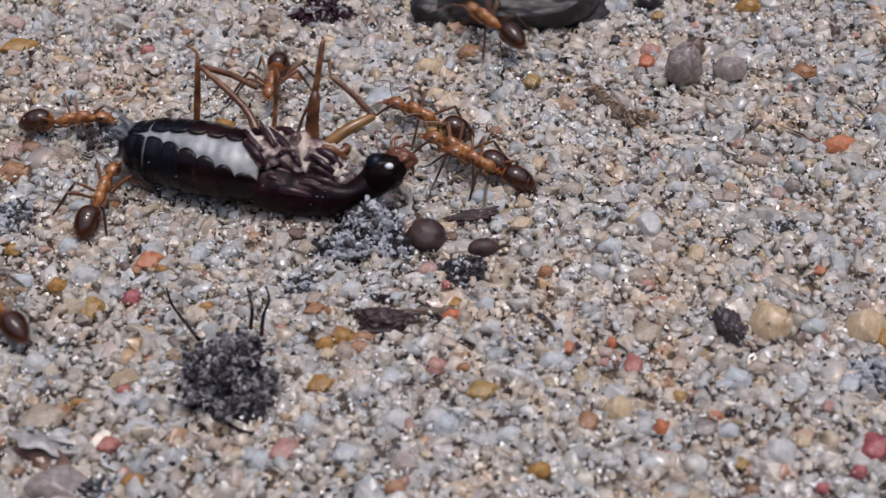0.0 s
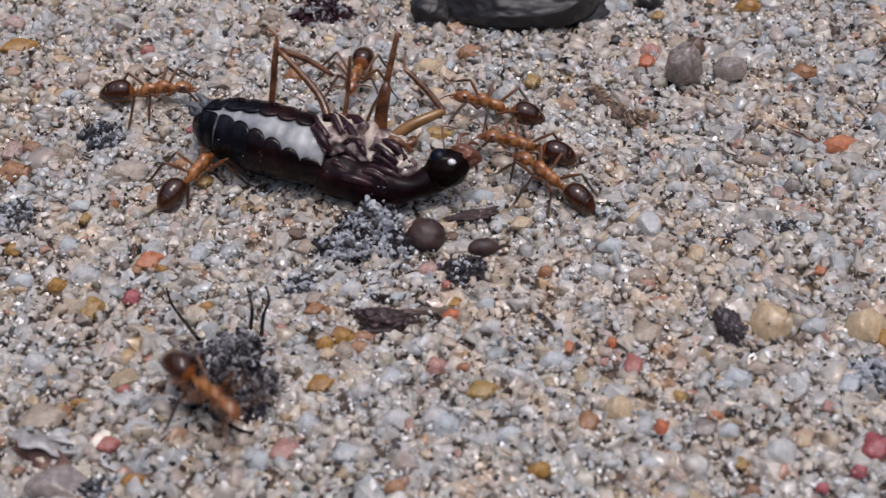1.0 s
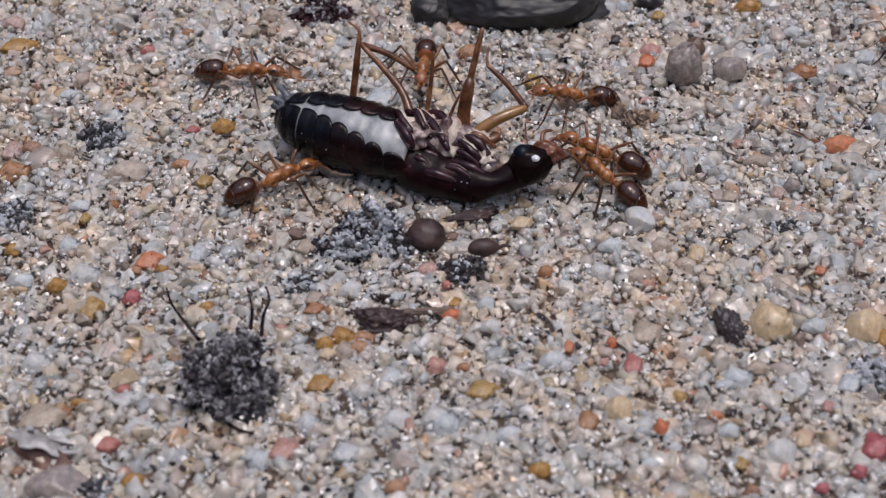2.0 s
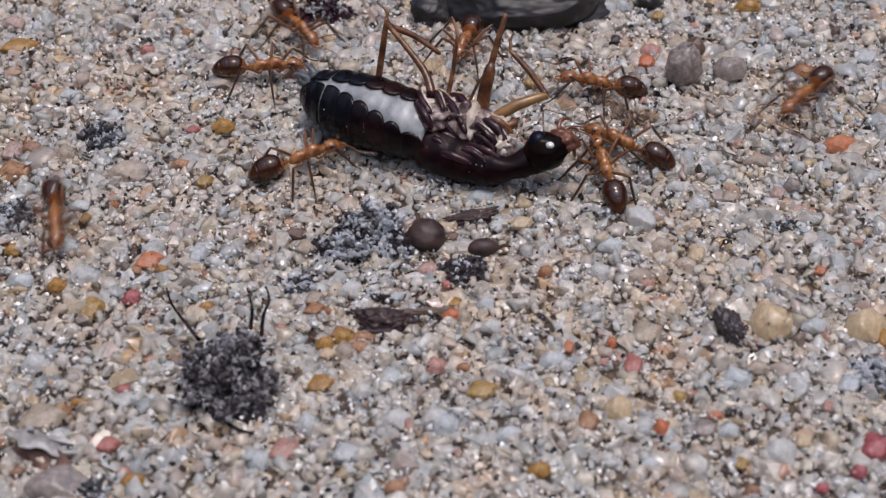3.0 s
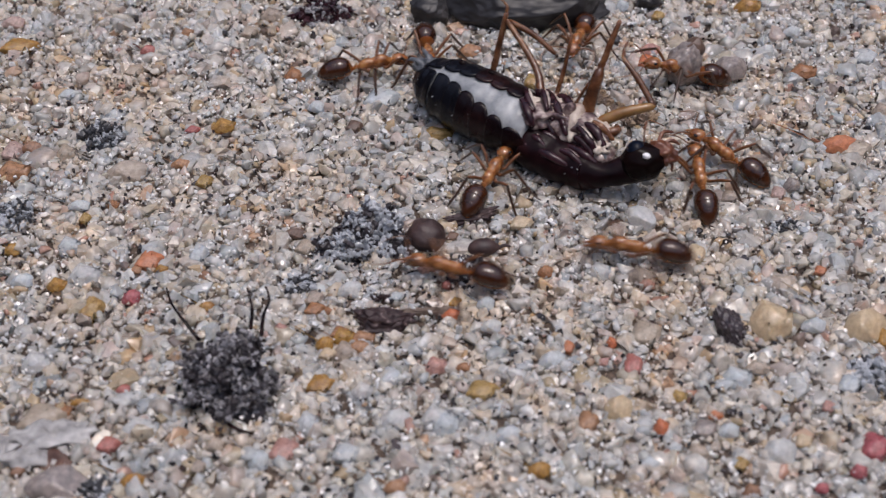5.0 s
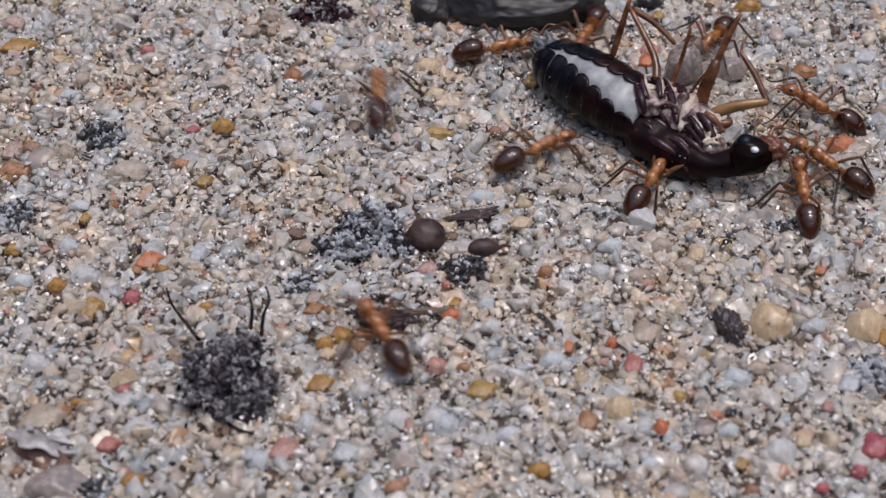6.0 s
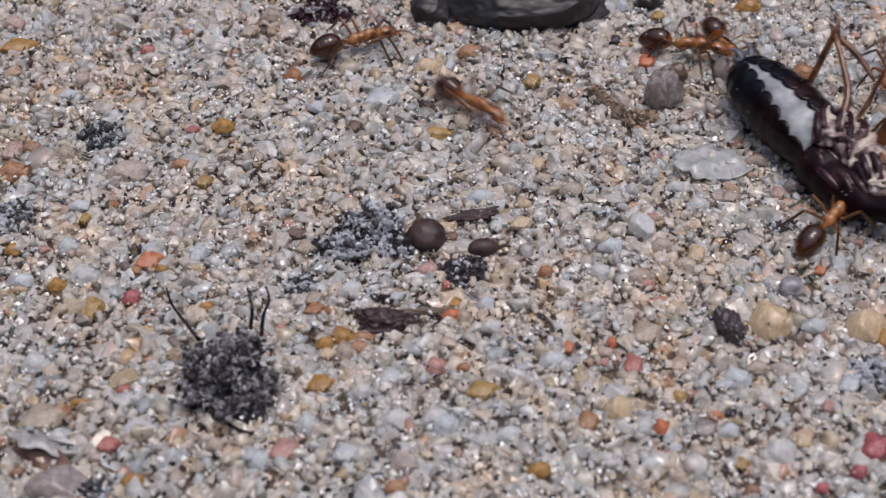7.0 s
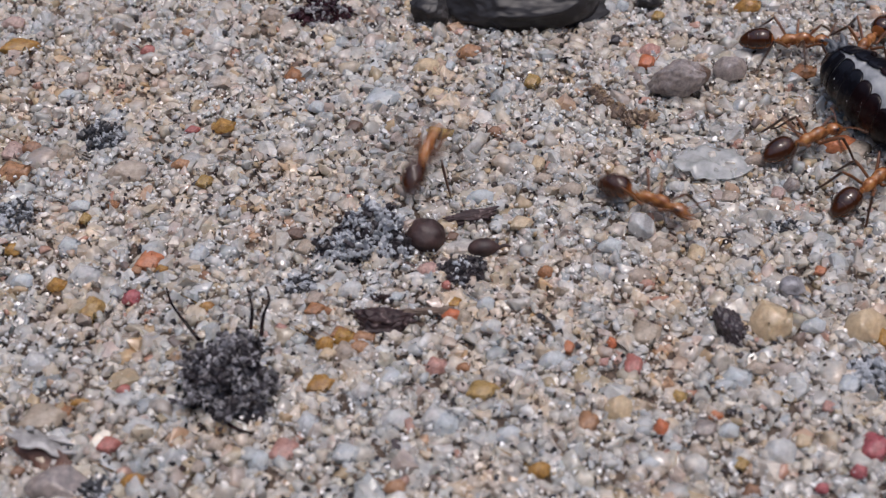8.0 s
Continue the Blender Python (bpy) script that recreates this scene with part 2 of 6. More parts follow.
def mesh_from(bm, name, mats, smooth=True):
    me = bpy.data.meshes.new(name)
    for f in bm.faces:
        f.smooth = smooth
    bm.to_mesh(me)
    bm.free()
    for m in (mats if isinstance(mats, (list, tuple)) else [mats]):
        me.materials.append(m)
    return me


def part(name, bm, mats, parent, label="", smooth=True, at=(0, 0, 0)):
    ob = new(name, mesh_from(bm, name, mats, smooth))
    ob.parent = parent
    ob.location = at
    if label:
        tagged(ob, label)
    return ob


def thing(name, x=0.0, y=0.0, z=0.0, rz=0.0):
    ob = new(name)
    ob.empty_display_size = MM
    ob.matrix_world = pose(x * MM, y * MM, z * MM, 0, 0, rz)
    return ob


def tube(bm, points, radii, sides=8, mat=0, flat=1.0):
    """A tapered tube along points, capped with short domes; points and radii in mm."""
    pts = [Vector(p) * MM for p in points]
    rings = []
    ref = Vector((0.13, 0.21, 0.97))
    for i, p in enumerate(pts):
        d = (pts[min(i + 1, len(pts) - 1)] - pts[max(i - 1, 0)]).normalized()
        a = d.cross(ref)
        if a.length < 0.2:
            a = d.cross(Vector((0.97, 0.1, 0.2)))
        a.normalize()
        b = d.cross(a)
        r = radii[i] * MM
        rings.append([bm.verts.new(p + a * math.cos(2 * math.pi * k / sides) * r + b * math.sin(2 * math.pi * k / sides) * r * flat) for k in range(sides)])
    for u, v in zip(rings, rings[1:]):
        for k in range(sides):
            f = bm.faces.new((u[k], u[(k + 1) % sides], v[(k + 1) % sides], v[k]))
            f.material_index = mat
    for ring, p, back, r in ((rings[0], pts[0], pts[0] - pts[1], radii[0]), (rings[-1], pts[-1], pts[-1] - pts[-2], radii[-1])):
        tip = bm.verts.new(p + back.normalized() * r * MM * 0.8)
        for k in range(sides):
            f = bm.faces.new((ring[k], ring[(k + 1) % sides], tip))
            f.material_index = mat
    return rings


def smooth_line(points, steps=5):
    """Catmull-Rom points between the given ones."""
    p = [Vector(points[0])] + [Vector(q) for q in points] + [Vector(points[-1])]
    out = []
    for i in range(1, len(p) - 2):
        for k in range(steps):
            t = k / steps
            a, b, c, d = p[i - 1], p[i], p[i + 1], p[i + 2]
            out.append(0.5 * ((2 * b) + (c - a) * t + (2 * a - 5 * b + 4 * c - d) * t * t + (3 * b - a - 3 * c + d) * t ** 3))
    out.append(p[-2])
    return [tuple(v) for v in out]


def spindle(bm, profile, sides=20, wide=1.0, tall=1.0, rings=14, mat=0, grooves=0, depth=0.0, arch=0.0):
    """A body of revolution along x. profile: (x, radius, z) in mm, smoothed; ridged across by grooves."""
    line = smooth_line(profile, max(2, rings // (len(profile) - 1)))
    x0, x1 = line[0][0], line[-1][0]
    prev = None
    for x, r, z in line:
        r = max(r, 0.004)
        if grooves:
            ph = (x - x0) / (x1 - x0) * grooves
            r *= 1 - depth * (1 - abs(math.sin(ph * math.pi))) ** 3
        ring = [bm.verts.new(Vector((x, math.cos(2 * math.pi * k / sides) * r * wide, z + math.sin(2 * math.pi * k / sides) * r * tall)) * MM) for k in range(sides)]
        if prev:
            for k in range(sides):
                f = bm.faces.new((prev[k], prev[(k + 1) % sides], ring[(k + 1) % sides], ring[k]))
                f.material_index = mat
        else:
            bm.faces.new(ring[::-1]).material_index = mat
        prev = ring
    bm.faces.new(prev).material_index = mat


def blob(bm, centre, size, subdiv=2, lump=0.0, scale=1.0, seed=0, turn=None, mat=0):
    """A lumpy ellipsoid; centre and half sizes in mm."""
    fresh = bmesh.ops.create_icosphere(bm, subdivisions=subdiv, radius=1.0)["verts"]
    m = Euler([radians(a) for a in turn]).to_matrix() if turn else Matrix.Identity(3)
    for v in fresh:
        n = v.co.copy()
        k = 1 + lump * rough_noise(n, scale, seed) if lump else 1.0
        v.co = (Vector(centre) + m @ Vector((n.x * size[0] * k, n.y * size[1] * k, n.z * size[2] * k))) * MM
        for f in v.link_faces:
            f.material_index = mat


# ---- ground ----
def ground_height(x, y):
    """Gentle undulation of the sand, in mm."""
    return 0.16 * noise.noise((x * 0.11, y * 0.11, 3.1)) + 0.09 * noise.noise((x * 0.33, y * 0.33, 8.4))


def build_ground():
    bm = bmesh.new()
    near, far = 60, 40000
    ticks = sorted(set([-far, -4000, -600, -150] + list(range(-near, near + 1, 2)) + [150, 600, 4000, far]))
    grid = [[bm.verts.new(Vector((x, y, ground_height(x, y) - 0.10 if max(abs(x), abs(y)) <= near else -0.10)) * MM) for x in ticks] for y in ticks]
    for j in range(len(ticks) - 1):
        for i in range(len(ticks) - 1):
            bm.faces.new((grid[j][i], grid[j][i + 1], grid[j + 1][i + 1], grid[j + 1][i]))
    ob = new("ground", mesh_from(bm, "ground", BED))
    tagged(ob, "dark brown sand bed with gap shade in its colour, reaching away on all sides", "ground", kind="structure")


def build_sky_blocks():
    """Plain walls added well outside the view to block low sky and darken reflections."""
    for name, x, y, w, d, h in (("wall_north", 0, 2.6, 5.4, 0.2, 1.9), ("wall_south", 0, -2.6, 5.4, 0.2, 1.9), ("wall_east", 2.6, 0, 0.2, 5.0, 1.9), ("wall_west", -2.6, 0, 0.2, 5.0, 1.9)):
        bm = bmesh.new()
        bmesh.ops.create_cube(bm, size=1.0, matrix=pose(x, y, h / 2 - 0.1) @ Matrix.Diagonal((w, d, h, 1)))
        bmesh.ops.bevel(bm, geom=bm.edges[:], offset=0.012, segments=2, affect="EDGES")
        tagged(new(name, mesh_from(bm, name, SKY_BLOCK, False)), "plain brown wall added out of view to block low sky", "wall", kind="structure")


def chip_shape(seed, corners):
    """One unit chip: the convex hull of scattered corners, with flat faces."""
    rng = random.Random(seed)
    bm = bmesh.new()
    for _ in range(corners):
        v = Vector((rng.gauss(0, 1), rng.gauss(0, 1), rng.gauss(0, 1))).normalized() * rng.uniform(0.82, 1.12)
        bm.verts.new(v)
    out = bmesh.ops.convex_hull(bm, input=bm.verts[:])
    bmesh.ops.delete(bm, geom=[g for g in out["geom_interior"] if isinstance(g, bmesh.types.BMVert)], context="VERTS")
    bmesh.ops.triangulate(bm, faces=bm.faces[:])
    bmesh.ops.recalc_face_normals(bm, faces=bm.faces[:])
    bm.verts.index_update()
    vs = np.array([v.co[:] for v in bm.verts])
    fs = np.array([[v.index for v in f.verts] for f in bm.faces])
    bm.free()
    return vs, fs


def crinkled(seed, corners):
    """A chip with its faces split once and dented, like a glassy sand grain."""
    vs, fs = chip_shape(seed, corners)
    bm = bmesh.new()
    verts = [bm.verts.new(v) for v in vs]
    for f in fs:
        bm.faces.new([verts[i] for i in f])
    bmesh.ops.subdivide_edges(bm, edges=bm.edges[:], cuts=1, use_grid_fill=True)
    bmesh.ops.triangulate(bm, faces=bm.faces[:])
    for v in bm.verts:
        v.co *= 1 + 0.20 * rough_noise(v.co, 1.9, seed) + 0.08 * rough_noise(v.co, 5.0, seed + 3)
    bm.verts.index_update()
    vs = np.array([v.co[:] for v in bm.verts])
    fs = np.array([[v.index for v in f.verts] for f in bm.faces])
    bm.free()
    return vs, fs


def joined_chips(name, mat, centres, sizes, rng, shapes=20, corners=14, smooth_share=0.0, squash=(0.7, 1.1), upright=None, shaper=chip_shape):
    """Joins one chip at each centre into a single mesh; centres and sizes in mm."""
    kinds = [shaper(100 + k, corners + k % 5) for k in range(shapes)]
    n = len(centres)
    pick = rng.integers(0, shapes, n)
    verts, faces, smooth, base = [], [], [], 0
    q = rng.normal(size=(n, 4))
    if upright:
        q[:, 1:3] *= upright
    q /= np.linalg.norm(q, axis=1)[:, None]
    stretch = rng.uniform(squash[0], squash[1], (n, 3)) * sizes[:, None]
    if upright:
        stretch[:, 2] *= 0.72
    for i in range(n):
        vs, fs = kinds[pick[i]]
        w, x, y, z = q[i]
        rot = np.array([[1 - 2 * (y * y + z * z), 2 * (x * y - z * w), 2 * (x * z + y * w)],
                        [2 * (x * y + z * w), 1 - 2 * (x * x + z * z), 2 * (y * z - x * w)],
                        [2 * (x * z - y * w), 2 * (y * z + x * w), 1 - 2 * (x * x + y * y)]])
        verts.append((vs * stretch[i]) @ rot.T + centres[i])
        faces.append(fs + base)
        smooth.append(np.full(len(fs), (i * 7919 % 100) < smooth_share * 100))
        base += len(vs)
    verts = np.concatenate(verts) * MM
    faces = np.concatenate(faces)
    me = bpy.data.meshes.new(name)
    me.vertices.add(len(verts))
    me.vertices.foreach_set("co", verts.ravel())
    me.loops.add(faces.size)
    me.loops.foreach_set("vertex_index", faces.ravel())
    me.polygons.add(len(faces))
    me.polygons.foreach_set("loop_start", np.arange(0, faces.size, 3))
    me.polygons.foreach_set("use_smooth", np.concatenate(smooth))
    me.update(calc_edges=True)
    me.materials.append(mat)
    return me


def field(rng, spacing, y0, y1, margin=2.5):
    """Jittered points over the stretch of ground before the camera."""
    pts = []
    y = y0
    row = 0
    while y < y1:
        half = 15.9 + (y + 13.4) * 0.2133 + margin
        x = -half + (row % 2) * spacing / 2
        while x < half:
            pts.append((x + rng.normal(0, spacing * 0.22), y + rng.normal(0, spacing * 0.22)))
            x += spacing
        y += spacing * 0.88
        row += 1
    return np.array(pts)


def build_sand():
    rng = np.random.default_rng(11)

    def layer(name, mat, spacing, size, spread, least, most, low, high, label, clumped=False, phase=0.0, **more):
        p = field(rng, spacing, -15.5, 22.5)
        if clumped:
            p = p[[noise.noise((x * 0.55, y * 0.55, 2.7 + phase)) + 0.5 * noise.noise((x * 1.7, y * 1.7, 5.2 + phase)) + rng.uniform(-0.35, 0.35) > 0.05 for x, y in p]]
        s = np.clip(rng.lognormal(math.log(size), spread, len(p)), least, most)
        z = np.array([ground_height(x, y) for x, y in p]) + rng.uniform(low, high, len(p)) - s * 0.35
        ob = new(name, joined_chips(name, mat, np.column_stack([p, z]), s, rng, **more))
        tagged(ob, label, "sand", kind="stuff")

    layer("sand", SAND, 0.47, 0.37, 0.36, 0.16, 0.8, -0.18, 0.17, "mixed beige and grey sand grains lying loose", upright=0.3, smooth_share=0.5, squash=(0.6, 1.2), shaper=crinkled)
    layer("glassy_grains", CLEAR_GRAIN, 0.67, 0.335, 0.38, 0.18, 0.8, 0.0, 0.22, "larger glassy pale sand grains", upright=0.3, smooth_share=0.55, squash=(0.6, 1.2), shaper=crinkled)
    layer("fine_sand", SAND, 0.42, 0.13, 0.38, 0.06, 0.28, -0.12, 0.24, "fine pale sand chips between larger grains", upright=0.8, smooth_share=0.2)
    layer("bright_chips", GLINT_CHIP, 0.30, 0.055, 0.45, 0.02, 0.14, 0.10, 0.34, "tiny white splinters imitating glints on sand", clumped=True, squash=(0.25, 1.6), phase=40.0)
    layer("dark_grit", GAP_SHADE_GRIT, 0.46, 0.055, 0.5, 0.02, 0.16, 0.02, 0.24, "tiny black slivers for grit and shaded gaps in sand", squash=(0.14, 1.9))


# ---- stones and crumbs ----
MOVED = {}
PEBBLE_SHAPES = {}


def pebble_mesh(shape, mat):
    key = (shape, mat.name)
    if key not in PEBBLE_SHAPES:
        vs, fs = chip_shape(700 + shape, 16 + shape % 4 * 3)
        bm = bmesh.new()
        verts = [bm.verts.new(v) for v in vs]
        for f in fs:
            bm.faces.new([verts[i] for i in f])
        bmesh.ops.dissolve_limit(bm, angle_limit=radians(14), verts=bm.verts[:], edges=bm.edges[:])
        bmesh.ops.bevel(bm, geom=bm.edges[:], offset=0.13, segments=3, affect="EDGES", profile=0.6)
        bmesh.ops.triangulate(bm, faces=bm.faces[:])
        for v in bm.verts:
            v.co *= 1 + 0.11 * rough_noise(v.co, 1.8, shape) + 0.05 * rough_noise(v.co, 4.5, shape + 2)
        bm.transform(Matrix.Scale(MM, 4))
        PEBBLE_SHAPES[key] = mesh_from(bm, "pebble", mat)
    return PEBBLE_SHAPES[key]


PEBBLE_WORDS = {"milky_quartz": "milky white quartz pebble", "ochre_quartz": "glossy ochre yellow quartz pebble", "pale_honey_quartz": "rounded pale honey pebble",
                "red_jasper": "small brick red pebble", "orange_carnelian": "small bright orange pebble", "pink_feldspar": "dull pink feldspar pebble",
                "rusty_quartz": "rusty brown stained pebble", "tan_quartz": "tan sandy coloured pebble", "dark_mineral": "nearly black mineral chip",
                "grey_stone": "grey weathered pebble", "brown_mineral": "dark brown mineral pebble"}


def pebble(x, y, a, b, h, mat, turn=0, shape=0, sink=0.45):
    """A pebble part-sunk in the sand: centre, half width, half depth and half height in mm."""
    ob = new("pebble", pebble_mesh(shape % 9, mat))
    ob.matrix_world = pose(x * MM, y * MM, (ground_height(x, y) + h * (1 - (sink + 0.09) * 2) + 0.05) * MM, 0, 0, turn) @ Matrix.Diagonal((a, b, h, 1))
    return tagged(ob, PEBBLE_WORDS[mat.name] + " half sunk in sand", "pebble", "pebbles in the sand")


def build_pebbles():
    pebble(-4.01, -5.36, 0.54, 0.42, 0.31, AMBER, 0, 1, 0.14)
    pebble(-3.34, -5.99, 0.49, 0.39, 0.29, RUST, 0, 4, 0.14)
    pebble(-4.57, -6.30, 0.40, 0.31, 0.23, HONEY, 0, 7, 0.14)
    pebble(4.75, -6.97, 0.36, 0.31, 0.23, QUARTZ, 0, 10, 0.14)
    pebble(10.25, 3.90, 0.46, 0.38, 0.28, QUARTZ, 0, 13, 0.14)
    pebble(-15.15, -9.61, 1.15, 0.71, 0.53, TAN, 6, 16, 0.42)
    pebble(-14.50, -9.32, 0.53, 0.36, 0.26, RUST, 0, 19, 0.14)
    pebble(-13.79, -8.86, 0.40, 0.23, 0.17, AMBER, 0, 22, 0.14)
    pebble(-15.49, -12.27, 0.30, 0.25, 0.18, RUST, 0, 25, 0.14)
    pebble(17.35, 12.51, 0.74, 0.52, 0.38, RUST, 0, 28, 0.14)
    pebble(-0.61, -1.47, 0.61, 0.49, 0.36, ROSE, 0, 31, 0.37)
    pebble(0.38, 0.59, 0.34, 0.28, 0.21, BROWN, 0, 34, 0.14)
    pebble(1.08, -1.19, 0.28, 0.24, 0.18, BROWN, 0, 37, 0.14)
    pebble(0.02, -0.91, 0.24, 0.22, 0.16, BROWN, 0, 40, 0.14)
    pebble(-5.23, -3.82, 0.51, 0.37, 0.27, RUST, 0, 43, 0.14)
    pebble(-3.23, -5.42, 0.59, 0.36, 0.27, RUST, 0, 46, 0.14)
    pebble(-6.36, 0.77, 0.53, 0.34, 0.25, BROWN, 0, 49, 0.14)
    pebble(-5.82, -0.13, 0.58, 0.44, 0.33, TAN, 0, 52, 0.14)
    pebble(7.45, 6.38, 0.47, 0.36, 0.26, TAN, 0, 55, 0.14)
    pebble(-21.56, 16.65, 0.66, 0.48, 0.36, ROSE, 0, 58, 0.14)
    pebble(-21.04, 14.81, 1.17, 0.61, 0.45, AMBER, 0, 61, 0.37)
    pebble(-20.38, 16.39, 0.42, 0.58, 0.43, QUARTZ, 0, 64, 0.37)
    pebble(-14.49, 14.27, 0.40, 0.39, 0.29, BRICK, 0, 67, 0.14)
    pebble(-19.61, 6.59, 0.64, 0.68, 0.50, ROSE, 0, 70, 0.37)
    pebble(-19.32, 5.16, 0.90, 0.67, 0.49, RUST, 0, 73, 0.37)
    pebble(-18.74, 6.71, 0.53, 0.43, 0.32, RUST, 0, 76, 0.14)
    pebble(-14.98, 12.51, 0.56, 0.45, 0.33, TAN, 0, 79, 0.14)
    pebble(-17.14, 6.38, 0.58, 0.61, 0.45, TAN, 0, 82, 0.37)
    pebble(-14.10, 4.96, 1.03, 0.77, 0.57, TAN, 0, 85, 0.37)
    pebble(-11.57, 7.97, 0.42, 0.27, 0.20, BRICK, 0, 88, 0.14)
    pebble(-10.15, 8.14, 0.64, 0.49, 0.36, AMBER, 0, 91, 0.14)
    pebble(-11.77, 5.48, 0.47, 0.36, 0.26, RUST, 0, 94, 0.14)
    pebble(-10.62, 4.29, 0.46, 0.41, 0.30, AMBER, 0, 97, 0.14)
    pebble(-14.38, 2.74, 0.30, 0.29, 0.21, RUST, 0, 100, 0.14)
    pebble(-15.84, 2.63, 0.56, 0.35, 0.26, QUARTZ, 0, 103, 0.14)
    pebble(-15.45, 1.76, 0.30, 0.35, 0.26, AMBER, 0, 106, 0.14)
    pebble(-15.87, 0.05, 0.59, 0.57, 0.42, QUARTZ, 0, 109, 0.37)
    pebble(-18.13, -0.31, 0.40, 0.40, 0.30, AMBER, 0, 112, 0.14)
    pebble(-12.34, -0.91, 0.72, 0.61, 0.45, VERMILION, 0, 115, 0.37)
    pebble(-11.72, -1.47, 0.34, 0.28, 0.20, AMBER, 0, 118, 0.14)
    pebble(-12.78, -1.47, 0.29, 0.25, 0.18, RUST, 0, 121, 0.14)
    pebble(-12.34, -2.05, 0.29, 0.22, 0.16, QUARTZ, 0, 124, 0.14)
    pebble(-14.96, -1.71, 0.82, 0.67, 0.49, QUARTZ, 0, 127, 0.37)
    pebble(-12.72, -3.06, 0.42, 0.49, 0.36, BRICK, 0, 130, 0.37)
    pebble(-14.27, -3.72, 0.61, 0.70, 0.52, AMBER, 0, 133, 0.37)
    pebble(-15.89, -2.39, 0.48, 0.39, 0.29, AMBER, 0, 136, 0.14)
    pebble(-9.58, -3.72, 0.37, 0.32, 0.24, AMBER, 0, 139, 0.14)
    pebble(-10.31, -0.49, 0.48, 0.61, 0.45, QUARTZ, 0, 142, 0.37)
    pebble(-9.87, -1.81, 0.29, 0.27, 0.20, RUST, 0, 145, 0.14)
    pebble(-12.26, -8.16, 0.31, 0.26, 0.19, BRICK, 0, 148, 0.14)
    pebble(-12.40, -11.06, 0.52, 0.40, 0.29, BRICK, 0, 151, 0.14)
    pebble(-11.40, -10.09, 0.78, 0.50, 0.37, QUARTZ, 0, 154, 0.37)
    pebble(-11.20, -12.79, 0.51, 0.39, 0.29, AMBER, 0, 157, 0.14)
    pebble(-4.77, -7.78, 0.70, 0.51, 0.37, AMBER, 0, 160, 0.37)
    pebble(-5.13, -9.83, 0.52, 0.59, 0.44, QUARTZ, 0, 163, 0.37)
    pebble(-6.75, -11.71, 0.42, 0.53, 0.39, QUARTZ, 0, 166, 0.37)
    pebble(-5.92, -11.19, 0.68, 0.59, 0.43, ROSE, 0, 169, 0.37)
    pebble(-0.30, -9.66, 0.73, 0.64, 0.47, QUARTZ, 0, 172, 0.37)
    pebble(-1.78, -9.72, 0.64, 0.59, 0.44, QUARTZ, 0, 175, 0.37)
    pebble(-2.05, -7.48, 0.53, 0.51, 0.37, QUARTZ, 0, 178, 0.37)
    pebble(-3.87, -6.11, 0.63, 0.57, 0.42, TAN, 0, 181, 0.37)
    pebble(-4.66, -5.80, 0.40, 0.41, 0.31, AMBER, 0, 184, 0.14)
    pebble(-4.14, -5.17, 0.45, 0.36, 0.27, RUST, 0, 187, 0.14)
    pebble(-6.52, -4.85, 0.32, 0.26, 0.19, ROSE, 0, 190, 0.14)
    pebble(-7.06, -5.17, 0.23, 0.21, 0.15, ROSE, 0, 193, 0.14)
    pebble(-5.27, -3.23, 0.46, 0.43, 0.32, TAN, 0, 196, 0.14)
    pebble(-4.66, -3.82, 0.32, 0.21, 0.16, RUST, 0, 199, 0.14)
    pebble(0.14, -2.39, 0.21, 0.27, 0.20, BRICK, 0, 202, 0.14)
    pebble(0.44, -3.43, 0.37, 0.32, 0.24, AMBER, 0, 205, 0.14)
    pebble(0.36, -4.08, 0.50, 0.32, 0.23, VERMILION, 0, 208, 0.14)
    pebble(-3.80, -2.56, 0.56, 0.54, 0.40, QUARTZ, 0, 211, 0.37)
    pebble(-1.94, -3.06, 0.37, 0.27, 0.20, QUARTZ, 0, 214, 0.14)
    pebble(-0.31, -6.88, 0.58, 0.46, 0.34, ROSE, 0, 217, 0.37)
    pebble(0.79, -7.03, 0.31, 0.25, 0.19, RUST, 0, 220, 0.14)
    pebble(-3.00, 10.59, 1.03, 0.75, 0.55, QUARTZ, 0, 223, 0.37)
    pebble(-7.19, 12.38, 0.66, 0.64, 0.47, RUST, 0, 226, 0.37)
    pebble(-0.80, 13.08, 0.72, 0.64, 0.47, HONEY, 0, 229, 0.37)
    pebble(0.30, 12.98, 0.33, 0.38, 0.28, QUARTZ, 0, 232, 0.14)
    pebble(-0.38, 10.91, 0.65, 0.56, 0.41, HONEY, 0, 235, 0.37)
    pebble(1.28, 14.32, 0.67, 0.58, 0.43, RUST, 0, 238, 0.37)
    pebble(-4.15, 8.27, 0.47, 0.42, 0.31, BROWN, 0, 241, 0.14)
    pebble(-0.36, 7.72, 0.94, 0.42, 0.31, AMBER, 0, 244, 0.14)
    pebble(2.37, 7.84, 0.37, 0.36, 0.27, RUST, 0, 247, 0.14)
    pebble(4.22, 11.73, 0.49, 0.50, 0.37, AMBER, 0, 250, 0.14)
    pebble(-10.56, 8.27, 0.27, 0.24, 0.18, AMBER, 0, 253, 0.14)
    pebble(5.62, 15.00, 0.45, 0.33, 0.24, TAN, 0, 256, 0.14)
    pebble(8.52, 15.30, 0.34, 0.36, 0.27, SLATE, 0, 259, 0.14)
    pebble(9.12, 18.34, 0.41, 0.48, 0.35, QUARTZ, 0, 262, 0.14)
    pebble(8.38, 18.03, 0.50, 0.74, 0.55, QUARTZ, 0, 265, 0.37)
    pebble(10.86, 17.51, 0.41, 0.37, 0.27, AMBER, 0, 268, 0.14)
